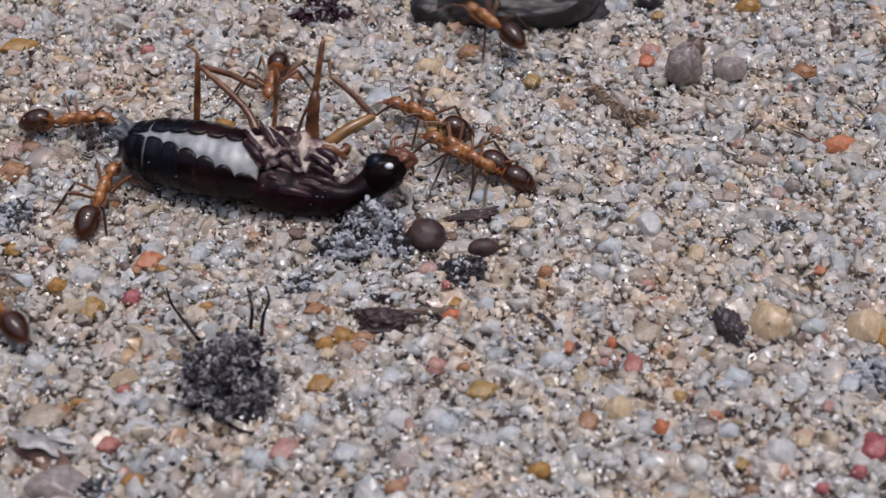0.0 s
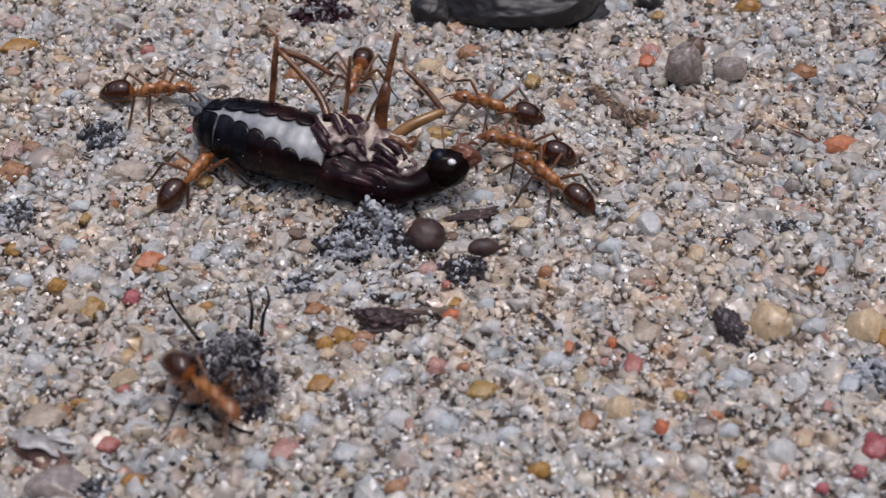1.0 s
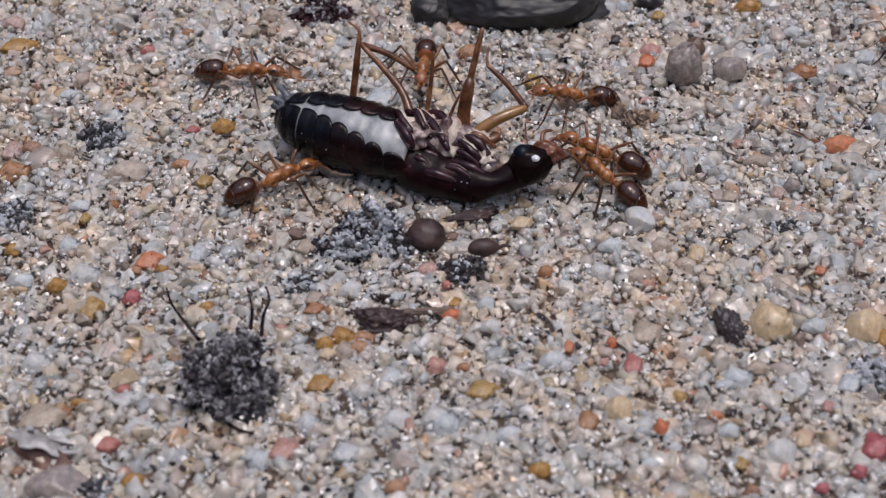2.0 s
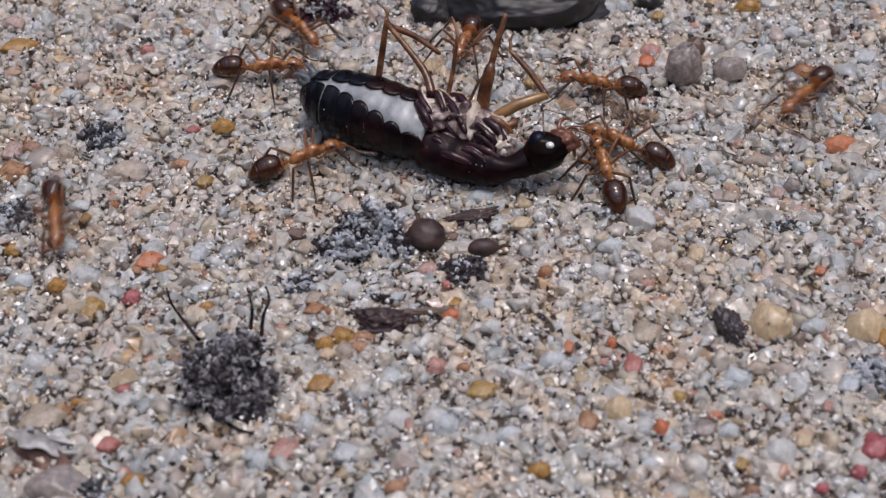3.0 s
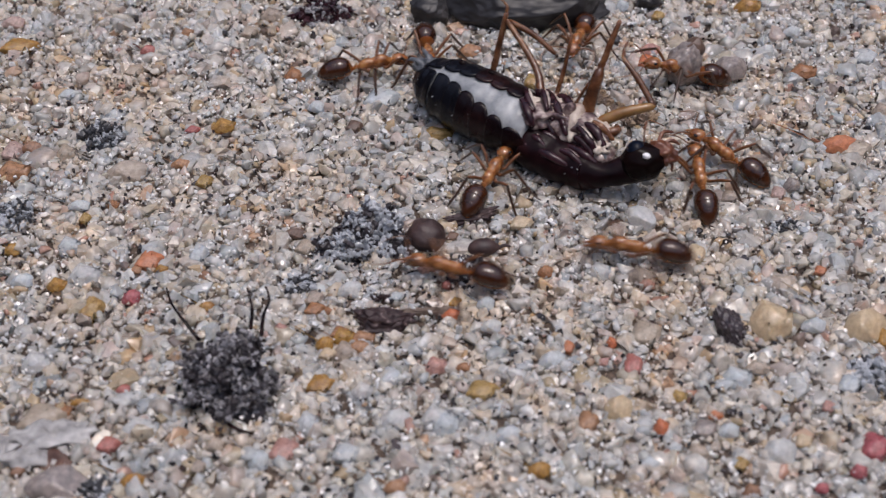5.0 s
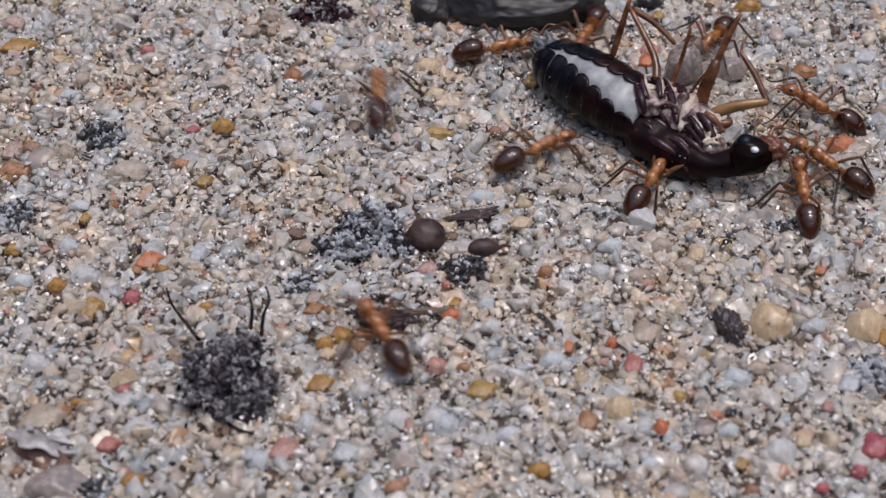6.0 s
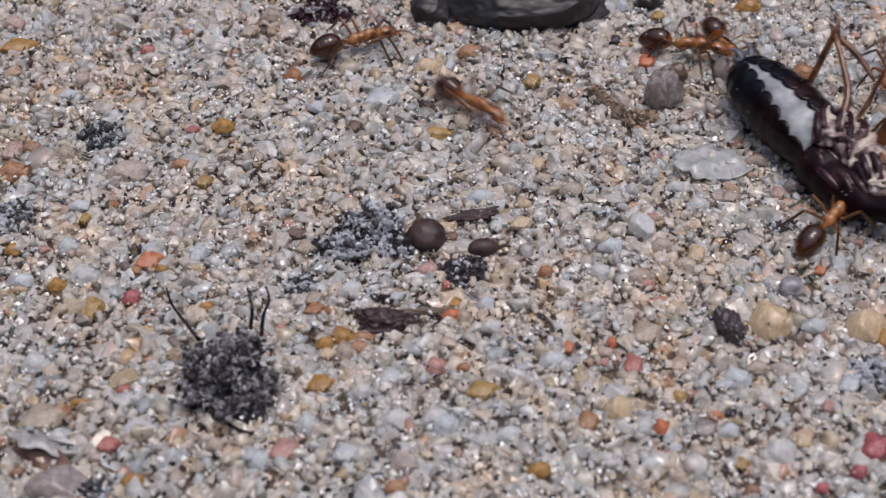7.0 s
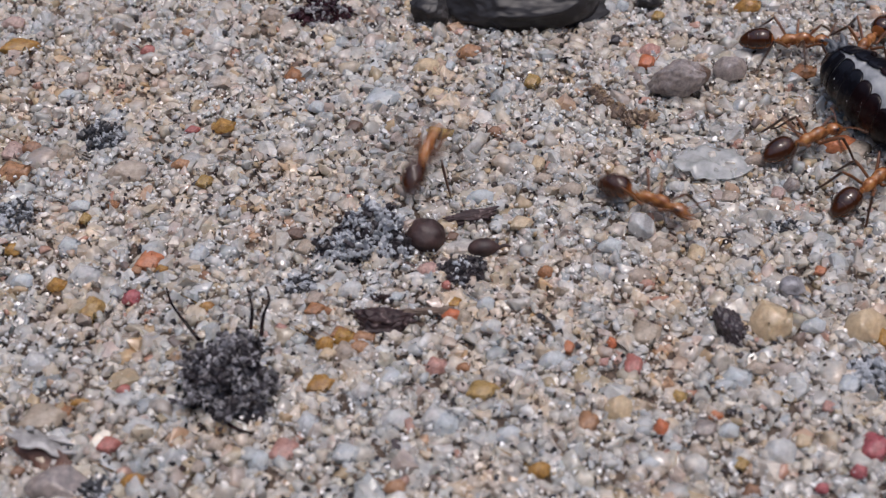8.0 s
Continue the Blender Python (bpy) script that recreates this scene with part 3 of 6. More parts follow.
    pebble(15.53, 18.34, 0.78, 0.55, 0.41, AMBER, 0, 271, 0.14)
    pebble(10.19, 14.51, 0.62, 0.59, 0.43, ROSE, 0, 274, 0.37)
    pebble(9.85, 13.36, 0.50, 0.52, 0.38, VERMILION, 0, 277, 0.14)
    pebble(19.51, 15.99, 0.35, 0.41, 0.30, BROWN, 0, 280, 0.14)
    pebble(8.43, 1.76, 0.64, 0.51, 0.38, HONEY, 0, 283, 0.37)
    pebble(3.30, 1.32, 0.58, 0.45, 0.33, HONEY, 0, 286, 0.14)
    pebble(2.88, 3.59, 0.40, 0.40, 0.30, TAN, 0, 289, 0.14)
    pebble(18.02, 6.71, 0.91, 0.68, 0.50, VERMILION, 0, 292, 0.20)
    pebble(18.64, 6.59, 0.91, 0.68, 0.50, TAN, 0, 295, 0.37)
    pebble(17.23, 6.59, 0.32, 0.31, 0.23, QUARTZ, 0, 298, 0.14)
    pebble(14.12, 5.56, 0.68, 0.42, 0.31, TAN, 0, 301, 0.14)
    pebble(14.66, 3.39, 0.41, 0.41, 0.30, ROSE, 0, 304, 0.14)
    pebble(9.22, 0.01, 0.58, 0.45, 0.33, TAN, 0, 307, 0.14)
    pebble(7.06, -0.13, 0.58, 0.44, 0.33, QUARTZ, 0, 310, 0.14)
    pebble(10.59, -0.49, 0.48, 0.61, 0.45, HONEY, 0, 313, 0.37)
    pebble(11.12, 2.82, 0.60, 0.52, 0.38, QUARTZ, 0, 316, 0.37)
    pebble(4.24, -1.71, 0.35, 0.38, 0.28, RUST, 0, 319, 0.14)
    pebble(15.63, -1.53, 0.32, 0.28, 0.21, VERMILION, 0, 322, 0.14)
    pebble(13.05, -4.53, 1.05, 1.07, 0.79, HONEY, 0, 325, 0.30)
    pebble(16.86, -4.92, 0.94, 1.08, 0.80, HONEY, 0, 328, 0.35)
    pebble(17.42, -5.49, 0.37, 0.59, 0.44, AMBER, 0, 331, 0.37)
    pebble(14.39, -3.43, 0.26, 0.27, 0.20, SLATE, 0, 334, 0.14)
    pebble(4.28, -6.66, 0.60, 0.56, 0.42, QUARTZ, 0, 337, 0.37)
    pebble(4.92, -5.99, 0.27, 0.36, 0.27, VERMILION, 0, 340, 0.14)
    pebble(6.65, -5.71, 0.25, 0.31, 0.23, VERMILION, 0, 343, 0.14)
    pebble(6.26, -6.73, 0.27, 0.23, 0.17, ROSE, 0, 346, 0.14)
    pebble(7.35, -6.88, 0.49, 0.62, 0.46, BRICK, 0, 349, 0.37)
    pebble(11.31, -7.51, 0.72, 0.57, 0.42, QUARTZ, 0, 352, 0.37)
    pebble(1.94, -4.85, 0.45, 0.42, 0.31, QUARTZ, 0, 355, 0.14)
    pebble(5.38, -9.89, 0.52, 0.54, 0.40, RUST, 0, 358, 0.37)
    pebble(8.15, -10.14, 0.32, 0.40, 0.29, VERMILION, 0, 361, 0.14)
    pebble(6.65, -9.24, 0.61, 0.75, 0.55, HONEY, 0, 364, 0.37)
    pebble(1.43, -8.22, 0.74, 0.50, 0.37, AMBER, 0, 367, 0.37)
    pebble(0.02, -9.95, 0.64, 0.64, 0.47, QUARTZ, 0, 370, 0.37)
    pebble(3.51, -12.27, 0.46, 0.43, 0.32, AMBER, 0, 373, 0.37)
    pebble(9.74, -10.17, 0.61, 0.45, 0.33, GREY, 0, 376, 0.37)
    pebble(10.24, -9.52, 0.35, 0.23, 0.17, VERMILION, 0, 379, 0.14)
    pebble(10.66, -10.37, 0.43, 0.40, 0.29, QUARTZ, 0, 382, 0.14)
    pebble(10.86, -11.92, 0.32, 0.34, 0.25, AMBER, 0, 385, 0.14)
    pebble(11.08, -13.18, 0.38, 0.34, 0.25, RUST, 0, 388, 0.14)
    pebble(-1.71, -13.05, 0.45, 0.38, 0.28, RUST, 0, 391, 0.14)
    pebble(15.89, -11.06, 0.61, 0.71, 0.52, BRICK, 0, 394, 0.37)
    pebble(15.12, -12.27, 0.34, 0.35, 0.26, BRICK, 0, 397, 0.14)
    pebble(13.65, -13.05, 0.28, 0.29, 0.22, BRICK, 0, 400, 0.14)
    pebble(13.32, -10.84, 0.39, 0.35, 0.26, HONEY, 0, 403, 0.14)
    pebble(9.38, -11.33, 0.51, 0.44, 0.33, TAN, 0, 406, 0.37)
    pebble(12.40, -11.33, 0.73, 0.74, 0.55, QUARTZ, 0, 409, 0.37)
    pebble(10.78, -7.93, 0.44, 0.26, 0.19, QUARTZ, 0, 412, 0.14)
    pebble(5.36, -5.01, 0.23, 0.21, 0.15, HONEY, 0, 415, 0.14)
    pebble(7.66, -4.05, 0.23, 0.21, 0.16, ROSE, 0, 418, 0.14)
    pebble(14.58, -9.09, 0.31, 0.31, 0.23, ROSE, 0, 421, 0.14)
    pebble(8.97, -8.52, 0.40, 0.30, 0.22, AMBER, 0, 424, 0.14)
    pebble(1.74, -3.56, 0.41, 0.42, 0.31, QUARTZ, 0, 427, 0.14)
    pebble(-6.89, -7.18, 0.22, 0.20, 0.15, TAN, 0, 430, 0.14)
    pebble(-3.12, -8.22, 0.48, 0.40, 0.30, QUARTZ, 0, 433, 0.14)
    pebble(-8.43, -11.06, 0.38, 0.34, 0.25, TAN, 0, 436, 0.14)
    pebble(-8.93, -12.13, 0.34, 0.34, 0.25, TAN, 0, 439, 0.14)
    pebble(7.56, -11.87, 0.55, 0.44, 0.32, QUARTZ, 0, 442, 0.37)
    pebble(2.44, -10.51, 0.55, 0.49, 0.36, QUARTZ, 0, 445, 0.37)
    pebble(-3.62, -11.33, 0.63, 0.49, 0.36, QUARTZ, 0, 448, 0.37)
    pebble(-15.97, -6.73, 0.69, 0.63, 0.47, QUARTZ, 0, 451, 0.37)
    pebble(-17.32, -2.22, 0.53, 0.45, 0.33, QUARTZ, 0, 454, 0.14)
    pebble(-9.70, 15.89, 0.52, 0.46, 0.34, TAN, 0, 457, 0.14)
    pebble(-8.70, 17.41, 0.64, 0.54, 0.40, TAN, 0, 460, 0.14)
    pebble(-5.95, 9.79, 0.43, 0.43, 0.32, QUARTZ, 0, 463, 0.14)
    pebble(-17.79, 10.68, 0.56, 0.38, 0.28, QUARTZ, 0, 466, 0.14)
    pebble(-12.80, 15.89, 0.41, 0.33, 0.25, RUST, 0, 469, 0.14)
    pebble(17.37, 15.89, 0.47, 0.40, 0.30, QUARTZ, 0, 472, 0.14)
    pebble(20.64, 13.93, 0.70, 0.60, 0.44, QUARTZ, 0, 475, 0.37)
    pebble(20.51, 9.35, 0.55, 0.51, 0.38, TAN, 0, 478, 0.14)
    pebble(5.62, 3.59, 0.55, 0.46, 0.34, TAN, 0, 481, 0.14)
    pebble(4.22, 5.56, 0.41, 0.53, 0.39, HONEY, 0, 484, 0.37)
    pebble(6.48, -1.53, 0.62, 0.54, 0.40, QUARTZ, 0, 487, 0.37)
    pebble(8.09, -1.88, 0.66, 0.54, 0.40, TAN, 0, 490, 0.37)
    pebble(8.00, -5.17, 0.77, 0.68, 0.50, TAN, 0, 493, 0.37)
    pebble(12.22, -7.03, 0.54, 0.36, 0.27, TAN, 0, 496, 0.14)
    pebble(14.80, -4.85, 0.56, 0.43, 0.32, QUARTZ, 0, 499, 0.14)
    pebble(15.56, -7.93, 0.54, 0.52, 0.38, QUARTZ, 0, 502, 0.37)
    pebble(0.82, -4.21, 0.37, 0.37, 0.27, TAN, 0, 505, 0.14)
    pebble(4.41, 4.37, 0.45, 0.35, 0.26, TAN, 0, 508, 0.14)
    pebble(12.52, 3.20, 0.51, 0.41, 0.30, TAN, 0, 511, 0.14)
    pebble(15.38, 3.97, 0.41, 0.41, 0.31, GREY, 0, 514, 0.14)
    pebble(1.63, 3.20, 0.70, 0.51, 0.38, QUARTZ, 0, 517, 0.37)


def grey_pebble(x, y):
    ob = new("grey_pebble", stone_mesh("grey_pebble", (1.25, 0.9, 0.6), GREY, 73, 8, 4))
    ob.matrix_world = pose(x * MM, y * MM, (ground_height(x, y) + 0.12) * MM, 0, 0, 8)
    tagged(ob, "smooth grey pebble half sunk beside the bark flakes", "pebble")


def crumb_heap(name, x, y, size, count, seed, label, category, light_share=0.3, crumb=(0.07, 0.2), dark=None, pale=None, lumps=None, flat=(0.45, 1.25)):
    """A clod of stuck crumbs: lumpy cores under many dark and pale crumbs. lumps: (x, y, z, half sizes) round the base, in mm."""
    root = thing(name, x, y, ground_height(x, y))
    rng = np.random.default_rng(seed)
    lumps = lumps or [(0, 0, size[2] * 0.12, size[0], size[1], size[2] * 0.86)]
    if size[2] > 0.4:
        bm = bmesh.new()
        for q, (lx, ly, lz, sx, sy, sz) in enumerate(lumps):
            blob(bm, (lx, ly, lz), (sx * 0.87, sy * 0.87, sz * 0.88), 4, 0.5, 1.7, seed + q)
        part("core", bm, dark or CHAR, root, "dark crusted core")
    share = np.array([p[3] * p[4] + p[5] * (p[3] + p[4]) for p in lumps])
    u = rng.normal(size=(count, 3))
    u[:, 2] = np.abs(u[:, 2]) + 0.02
    u /= np.linalg.norm(u, axis=1)[:, None]
    which = rng.choice(len(lumps), count, p=share / share.sum())
    place = np.array(lumps)[which]
    k = np.array([0.86 + 0.5 * rough_noise(v, 1.7, seed + w) + 0.36 * rough_noise(v, 4.5, seed) for v, w in zip(u, which)]) + rng.uniform(-0.14, 0.16, count)
    c = place[:, :3] + u * place[:, 3:] * k[:, None]
    c[:, 2] = np.maximum(c[:, 2], 0.02)
    cluster = np.array([rough_noise(v, 1.5, seed + 9) + 0.7 * rough_noise(v, 3.6, seed + 4) for v in c]) + rng.normal(0, 0.22, count)
    lit = cluster > np.quantile(cluster, 1 - light_share)
    for nm, mat, mask, lab in (("dark_rubble", dark or CHAR, ~lit, "loose charcoal crumbs"), ("pale_rubble", pale or LICHEN, lit, "pale grey crumbs")):
        ob = new(nm, joined_chips(nm, mat, c[mask], rng.uniform(crumb[0], crumb[1], mask.sum()), rng, 10, 10, 0.0, flat))
        ob.parent = root
        tagged(ob, lab, kind="stuff")
    return tagged(root, label, category)


def twig_piece(x, y, length, radius, turn, seed, mat=None):
    """A short bit of rotten twig: ridged bark, broken ends."""
    ob = new("twig_piece", stone_mesh("twig_piece", (length * 0.56, radius * 1.35, radius * 1.1), mat or TWIG, 30 + seed, 14, 5, 0.5))
    ob.matrix_world = pose(x * MM, y * MM, (ground_height(x, y) + 0.2) * MM, 0, 0, turn)
    tagged(ob, "broken bit of dry brown twig on sand", "twig", "twig pieces")


def seed_ball(x, y, r):
    bm = bmesh.new()
    blob(bm, (0, 0, r * 0.45), (r, r * 0.95, r * 0.85), 5, 0.12, 1.6, 2)
    for v in bm.verts:
        v.co *= 1 + 0.02 * rough_noise(v.co / MM, 3.0, 5) + 0.012 * rough_noise(v.co / MM, 11.0, 3)
    ob = new("seed", mesh_from(bm, "seed", SEED))
    ob.matrix_world = pose(x * MM, y * MM, ground_height(x, y) * MM)
    tagged(ob, "round matt brown seed beside the ash crust", "seed")


def seed_pod(x, y, turn):
    root = thing("seed_pod", x, y, ground_height(x, y), turn)
    bm = bmesh.new()
    spindle(bm, [(-0.72, 0.05, 0.35), (-0.6, 0.26, 0.36), (-0.2, 0.42, 0.4), (0.25, 0.36, 0.4), (0.55, 0.15, 0.38), (0.66, 0.07, 0.38)], 18, 1.0, 0.9, 20)
    part("pod", bm, SEED, root, "dark plum brown pod")
    bm = bmesh.new()
    tube(bm, smooth_line([(0.6, 0, 0.38), (0.85, 0.05, 0.42), (1.1, 0.02, 0.36)], 3), [0.09, 0.08, 0.075, 0.07, 0.06, 0.05, 0.03], 7)
    part("stalk", bm, TWIG, root)
    tagged(root, "small dark seed pod with a pointed stalk", "seed pod")


def stone_mesh(name, size, mat, seed, facets, subdiv=5, crag=0.0):
    bm = bmesh.new()
    bmesh.ops.create_icosphere(bm, subdivisions=subdiv, radius=1.0)
    rng = random.Random(seed)
    planes = [(Vector((rng.gauss(0, 1), rng.gauss(0, 1), rng.gauss(0, 1))).normalized(), rng.uniform(0.62, 0.88)) for _ in range(facets)]
    for v in bm.verts:
        v.co *= 1 + 0.12 * rough_noise(v.co, 1.4, seed)
        for n, d in planes:
            k = v.co.dot(n)
            if k > d:
                v.co -= n * (k - d) * 0.9
        v.co *= 1 + 0.035 * rough_noise(v.co, 5.0, seed + 1) + 0.015 * rough_noise(v.co, 14.0, seed + 2) + crag * abs(rough_noise(v.co, 3.2, seed + 5))
        v.co = Vector((v.co.x * size[0], v.co.y * size[1], v.co.z * size[2])) * MM
    return mesh_from(bm, name, mat)


def dark_stone(x, y):
    for size, seed, facets, crag, dx, dy, z, rx, rz, words in (
            ((4.3, 3.0, 2.1), 44, 9, 0.03, 0.35, 2.35, 1.0, -8, -2, "flat dark slate stone with pale worn facets"),
            ((2.2, 1.5, 0.75), 52, 8, 0.08, 2.9, 1.75, 0.3, 0, 8, "low brownish slate ledge under the larger stone"),
            ((1.3, 1.1, 0.8), 47, 9, 0.1, -4.2, 1.5, 0.35, 0, 20, "small dark slate lump against the larger stone"),
            ((0.75, 0.6, 0.6), 49, 9, 0.0, 6.9, 2.2, 0.3, 0, 70, "little black stone near the slate")):
        ob = new("dark_stone", stone_mesh("dark_stone", size, BASALT, seed, facets, 6 if crag == 0.03 else 5, crag))
        ob.matrix_world = pose((x + dx) * MM, (y + dy) * MM, z * MM, rx, 0, rz)
        tagged(ob, words, "stone")


def grey_stone(x, y):
    root = thing("grey_stone", x, y, ground_height(x, y))
    ob = new("lump", stone_mesh("lump", (1.02, 0.88, 1.5), GREY, 61, 16, 5, 0.16))
    ob.parent, ob.location = root, (0, 0, 0.8 * MM)
    ob = new("lump", stone_mesh("lump", (0.52, 0.48, 0.5), BROWN, 63, 7, 4, 0.1))
    ob.parent, ob.location = root, (0.5 * MM, 0.3 * MM, 1.8 * MM)
    tagged(root, "clouded brownish grey crystal with a dark knob on top", "stone")
    MOVED["grey_stone"] = root
    ob = new("grey_stone", stone_mesh("grey_stone", (0.85, 0.75, 0.75), GREY, 67, 9, 4))
    ob.matrix_world = pose((x + 2.35) * MM, (y + 0.2) * MM, 0.35 * MM, 0, 0, 30)
    tagged(ob, "small clouded grey stone beside the larger grey one", "stone")


def dark_chip(x, y):
    ob = new("dark_chip", stone_mesh("dark_chip", (0.5, 0.95, 0.55), SLATE, 71, 9, 5, 0.45))
    ob.matrix_world = pose(x * MM, y * MM, (ground_height(x, y) + 0.3) * MM, 0, 10, 14)
    tagged(ob, "black slate chip leaning on the honey pebble", "stone chip")


def sheet(name, outline, thick, mat, seed, x, y, z, rx, ry, rz, wave=0.12):
    """A thin uneven flake with an irregular outline; outline gives half width and half depth."""
    bm = bmesh.new()
    n, m = 40, 8
    layers = []
    for s in (1, -1):
        rows = [[bm.verts.new((0, 0, s * thick / 2 * MM))]]
        for j in range(1, m + 1):
            ring = []
            for i in range(n):
                a = 2 * math.pi * i / n
                k = j / m * (1 + 0.45 * rough_noise((math.cos(a), math.sin(a), 0), 1.7, seed) + 0.2 * rough_noise((math.cos(a), math.sin(a), 1), 4.0, seed))
                px, py = math.cos(a) * outline[0] * k, math.sin(a) * outline[1] * k
                ring.append(bm.verts.new(Vector((px, py, wave * (rough_noise((px, py, 0), 1.3, seed) + 0.4 * rough_noise((px, py, 3), 3.4, seed)) + s * thick / 2 * (1 - 0.7 * (j / m) ** 4))) * MM))
            rows.append(ring)
        layers.append(rows)
    for s, rows in zip((1, -1), layers):
        for i in range(n):
            q = (rows[0][0], rows[1][i], rows[1][(i + 1) % n])
            bm.faces.new(q[::s])
        for j in range(1, m):
            for i in range(n):
                q = (rows[j][i], rows[j + 1][i], rows[j + 1][(i + 1) % n], rows[j][(i + 1) % n])
                bm.faces.new(q[::s])
    for i in range(n):
        bm.faces.new((layers[0][m][(i + 1) % n], layers[0][m][i], layers[1][m][i], layers[1][m][(i + 1) % n]))
    ob = new(name, mesh_from(bm, name, mat))
    ob.matrix_world = pose(x * MM, y * MM, (ground_height(x, y) + z) * MM, rx, ry, rz)
    return ob


def clear_flake(x, y):
    MOVED["flake"] = tagged(sheet("clear_flake", (1.9, 1.2), 0.12, MICA, 81, x, y, 0.3, 4, 0, -8, 0.3), "thin clear glassy flake lying on sand", "flake")


def pale_flake(x, y):
    root = thing("bark_flake", x, y, ground_height(x, y))
    for size, thick, seed, px, py, pz, rx, rz, wave in (((1.75, 0.7), 0.16, 83, 0.1, 0.35, 0.0, 0, 14, 0.34), ((1.25, 0.42), 0.2, 89, -0.25, -0.75, -0.1, 10, 12, 0.2), ((0.5, 0.3), 0.18, 87, -1.2, -0.3, -0.05, 0, 60, 0.2)):
        lobe = sheet("lobe", size, thick, FLAKE, seed, 0, 0, 0, 0, 0, 0, wave)
        lobe.parent = root
        lobe.matrix_basis = pose(px * MM, py * MM, pz * MM, rx, 0, rz)
    MOVED["bark"] = tagged(root, "pale grey ragged flake of bark on sand", "flake")
    tagged(sheet("bark_flake", (1.15, 0.42), 0.2, RUSSET, 85, x + 0.25, y - 0.15, 0.2, 30, 0, -20), "reddish brown flake under the pale splinter", "flake")


def turned_stone(x, y):
    """A flat grain, pale above and dusky below, that gets rolled over."""
    me = stone_mesh("flat_stone", (0.56, 0.52, 0.3), TAN, 95, 8, 4, 0.15)
    me.materials.append(CINDER)
    for f in me.polygons:
        f.material_index = 1 if f.normal.z < 0.1 else 0
    ob = new("flat_stone", me)
    ob.matrix_world = pose(x * MM, y * MM, (ground_height(x, y) + 0.2) * MM)
    tagged(ob, "flat little stone with a dusky grey underside", "stone")
    MOVED["flat_stone"] = ob


def white_chip(x, y):
    ob = new("white_pebble", stone_mesh("white_pebble", (0.58, 0.78, 0.45), QUARTZ, 91, 8, 4))
    ob.matrix_world = pose(x * MM, y * MM, (ground_height(x, y) + 0.3) * MM, 0, 0, 12)
    tagged(ob, "bright white quartz pebble with flat faces", "pebble")
    MOVED["white_pebble"] = ob


def build_debris():
    crumb_heap("dirt_clod", -8.21, -8.18, (1.62, 1.75, 2.3), 4200, 5, "round dark clod of charred crumbs with wiry hairs", "dirt clod", 0.56, (0.035, 0.16), SOOT, CINDER,
               [(0.05, -0.35, 0.3, 1.75, 1.35, 0.9), (-0.1, 0.1, 1.05, 1.35, 1.15, 1.05), (0.4, 0.5, 1.75, 0.95, 0.8, 0.75), (-0.8, 0.0, 0.9, 0.85, 0.85, 0.75)], (0.3, 1.35))
    clod = scene.objects["dirt_clod"]
    bm = bmesh.new()
    tube(bm, smooth_line([(-1.18, 1.45, 1.40), (-1.89, 2.22, 1.80), (-2.39, 2.97, 1.90), (-2.70, 3.84, 1.90)], 4), [0.085 - 0.004 * q for q in range(13)], 6)
    part("hair", bm, JET, clod, "stiff black wiry hair")
    bm = bmesh.new()
    tube(bm, smooth_line([(0.83, 1.57, 1.90), (0.88, 2.14, 2.40), (0.77, 2.56, 2.60), (0.65, 2.88, 2.80)], 4), [0.085 - 0.004 * q for q in range(13)], 6)
    part("hair", bm, JET, clod, "stiff black wiry hair")
    bm = bmesh.new()
    tube(bm, smooth_line([(1.26, 1.30, 1.80), (1.33, 1.93, 2.30), (1.53, 2.40, 2.60), (1.38, 2.87, 2.90)], 4), [0.085 - 0.004 * q for q in range(13)], 6)
    part("hair", bm, JET, clod, "stiff black wiry hair")
    bm = bmesh.new()
    tube(bm, smooth_line([(0.01, -1.85, 0.40), (0.77, -2.24, 0.30), (1.18, -2.19, 0.15)], 4), [0.085 - 0.004 * q for q in range(9)], 6)
    part("hair", bm, JET, clod, "stiff black wiry hair")
    crumb_heap("ash_crust", -3.31, 0.28, (2.1, 1.5, 1.0), 1900, 8, "black and grey speckled crust of ash crumbs", "ash crust", 0.68, (0.06, 0.22), SOOT, None,
               [(0.25, 0.2, 0.25, 1.25, 1.05, 1.3), (-1.35, -0.5, 0.1, 0.95, 0.6, 0.5), (1.25, -0.35, 0.1, 0.85, 0.7, 0.65), (-0.5, -0.3, 0.2, 1.0, 0.8, 0.85)], (0.5, 1.2))
    crumb_heap("ash_crust", -15.66, 7.48, (0.95, 0.9, 0.7), 450, 12, "small dark grey crust of crumbs beside the sand", "ash crust", 0.35, (0.07, 0.2))
    crumb_heap("ash_crust", 0.89, -1.55, (0.85, 0.75, 0.6), 420, 15, "small black speckled crumb cluster", "ash crust", 0.16, (0.06, 0.18), SOOT)
    crumb_heap("ash_crust", -6.14, 17.59, (1.5, 0.9, 0.8), 700, 18, "plum grey crust of crumbs beside stone", "ash crust", 0.3, (0.06, 0.2), PLUM, CINDER)
    crumb_heap("ash_crust", 14.74, 1.30, (0.75, 0.45, 0.22), 120, 21, "low scatter of black crumbs", "ash crust", 0.2, (0.05, 0.14))
    crumb_heap("ash_crust", 16.65, -7.43, (1.2, 1.0, 0.35), 320, 24, "grey dusty patch of crumbs", "ash crust", 0.75, (0.08, 0.2))
    crumb_heap("ash_crust", -12.59, -13.09, (0.9, 0.6, 0.35), 180, 27, "dark crumb patch near the pale flake", "ash crust", 0.2, (0.08, 0.2))
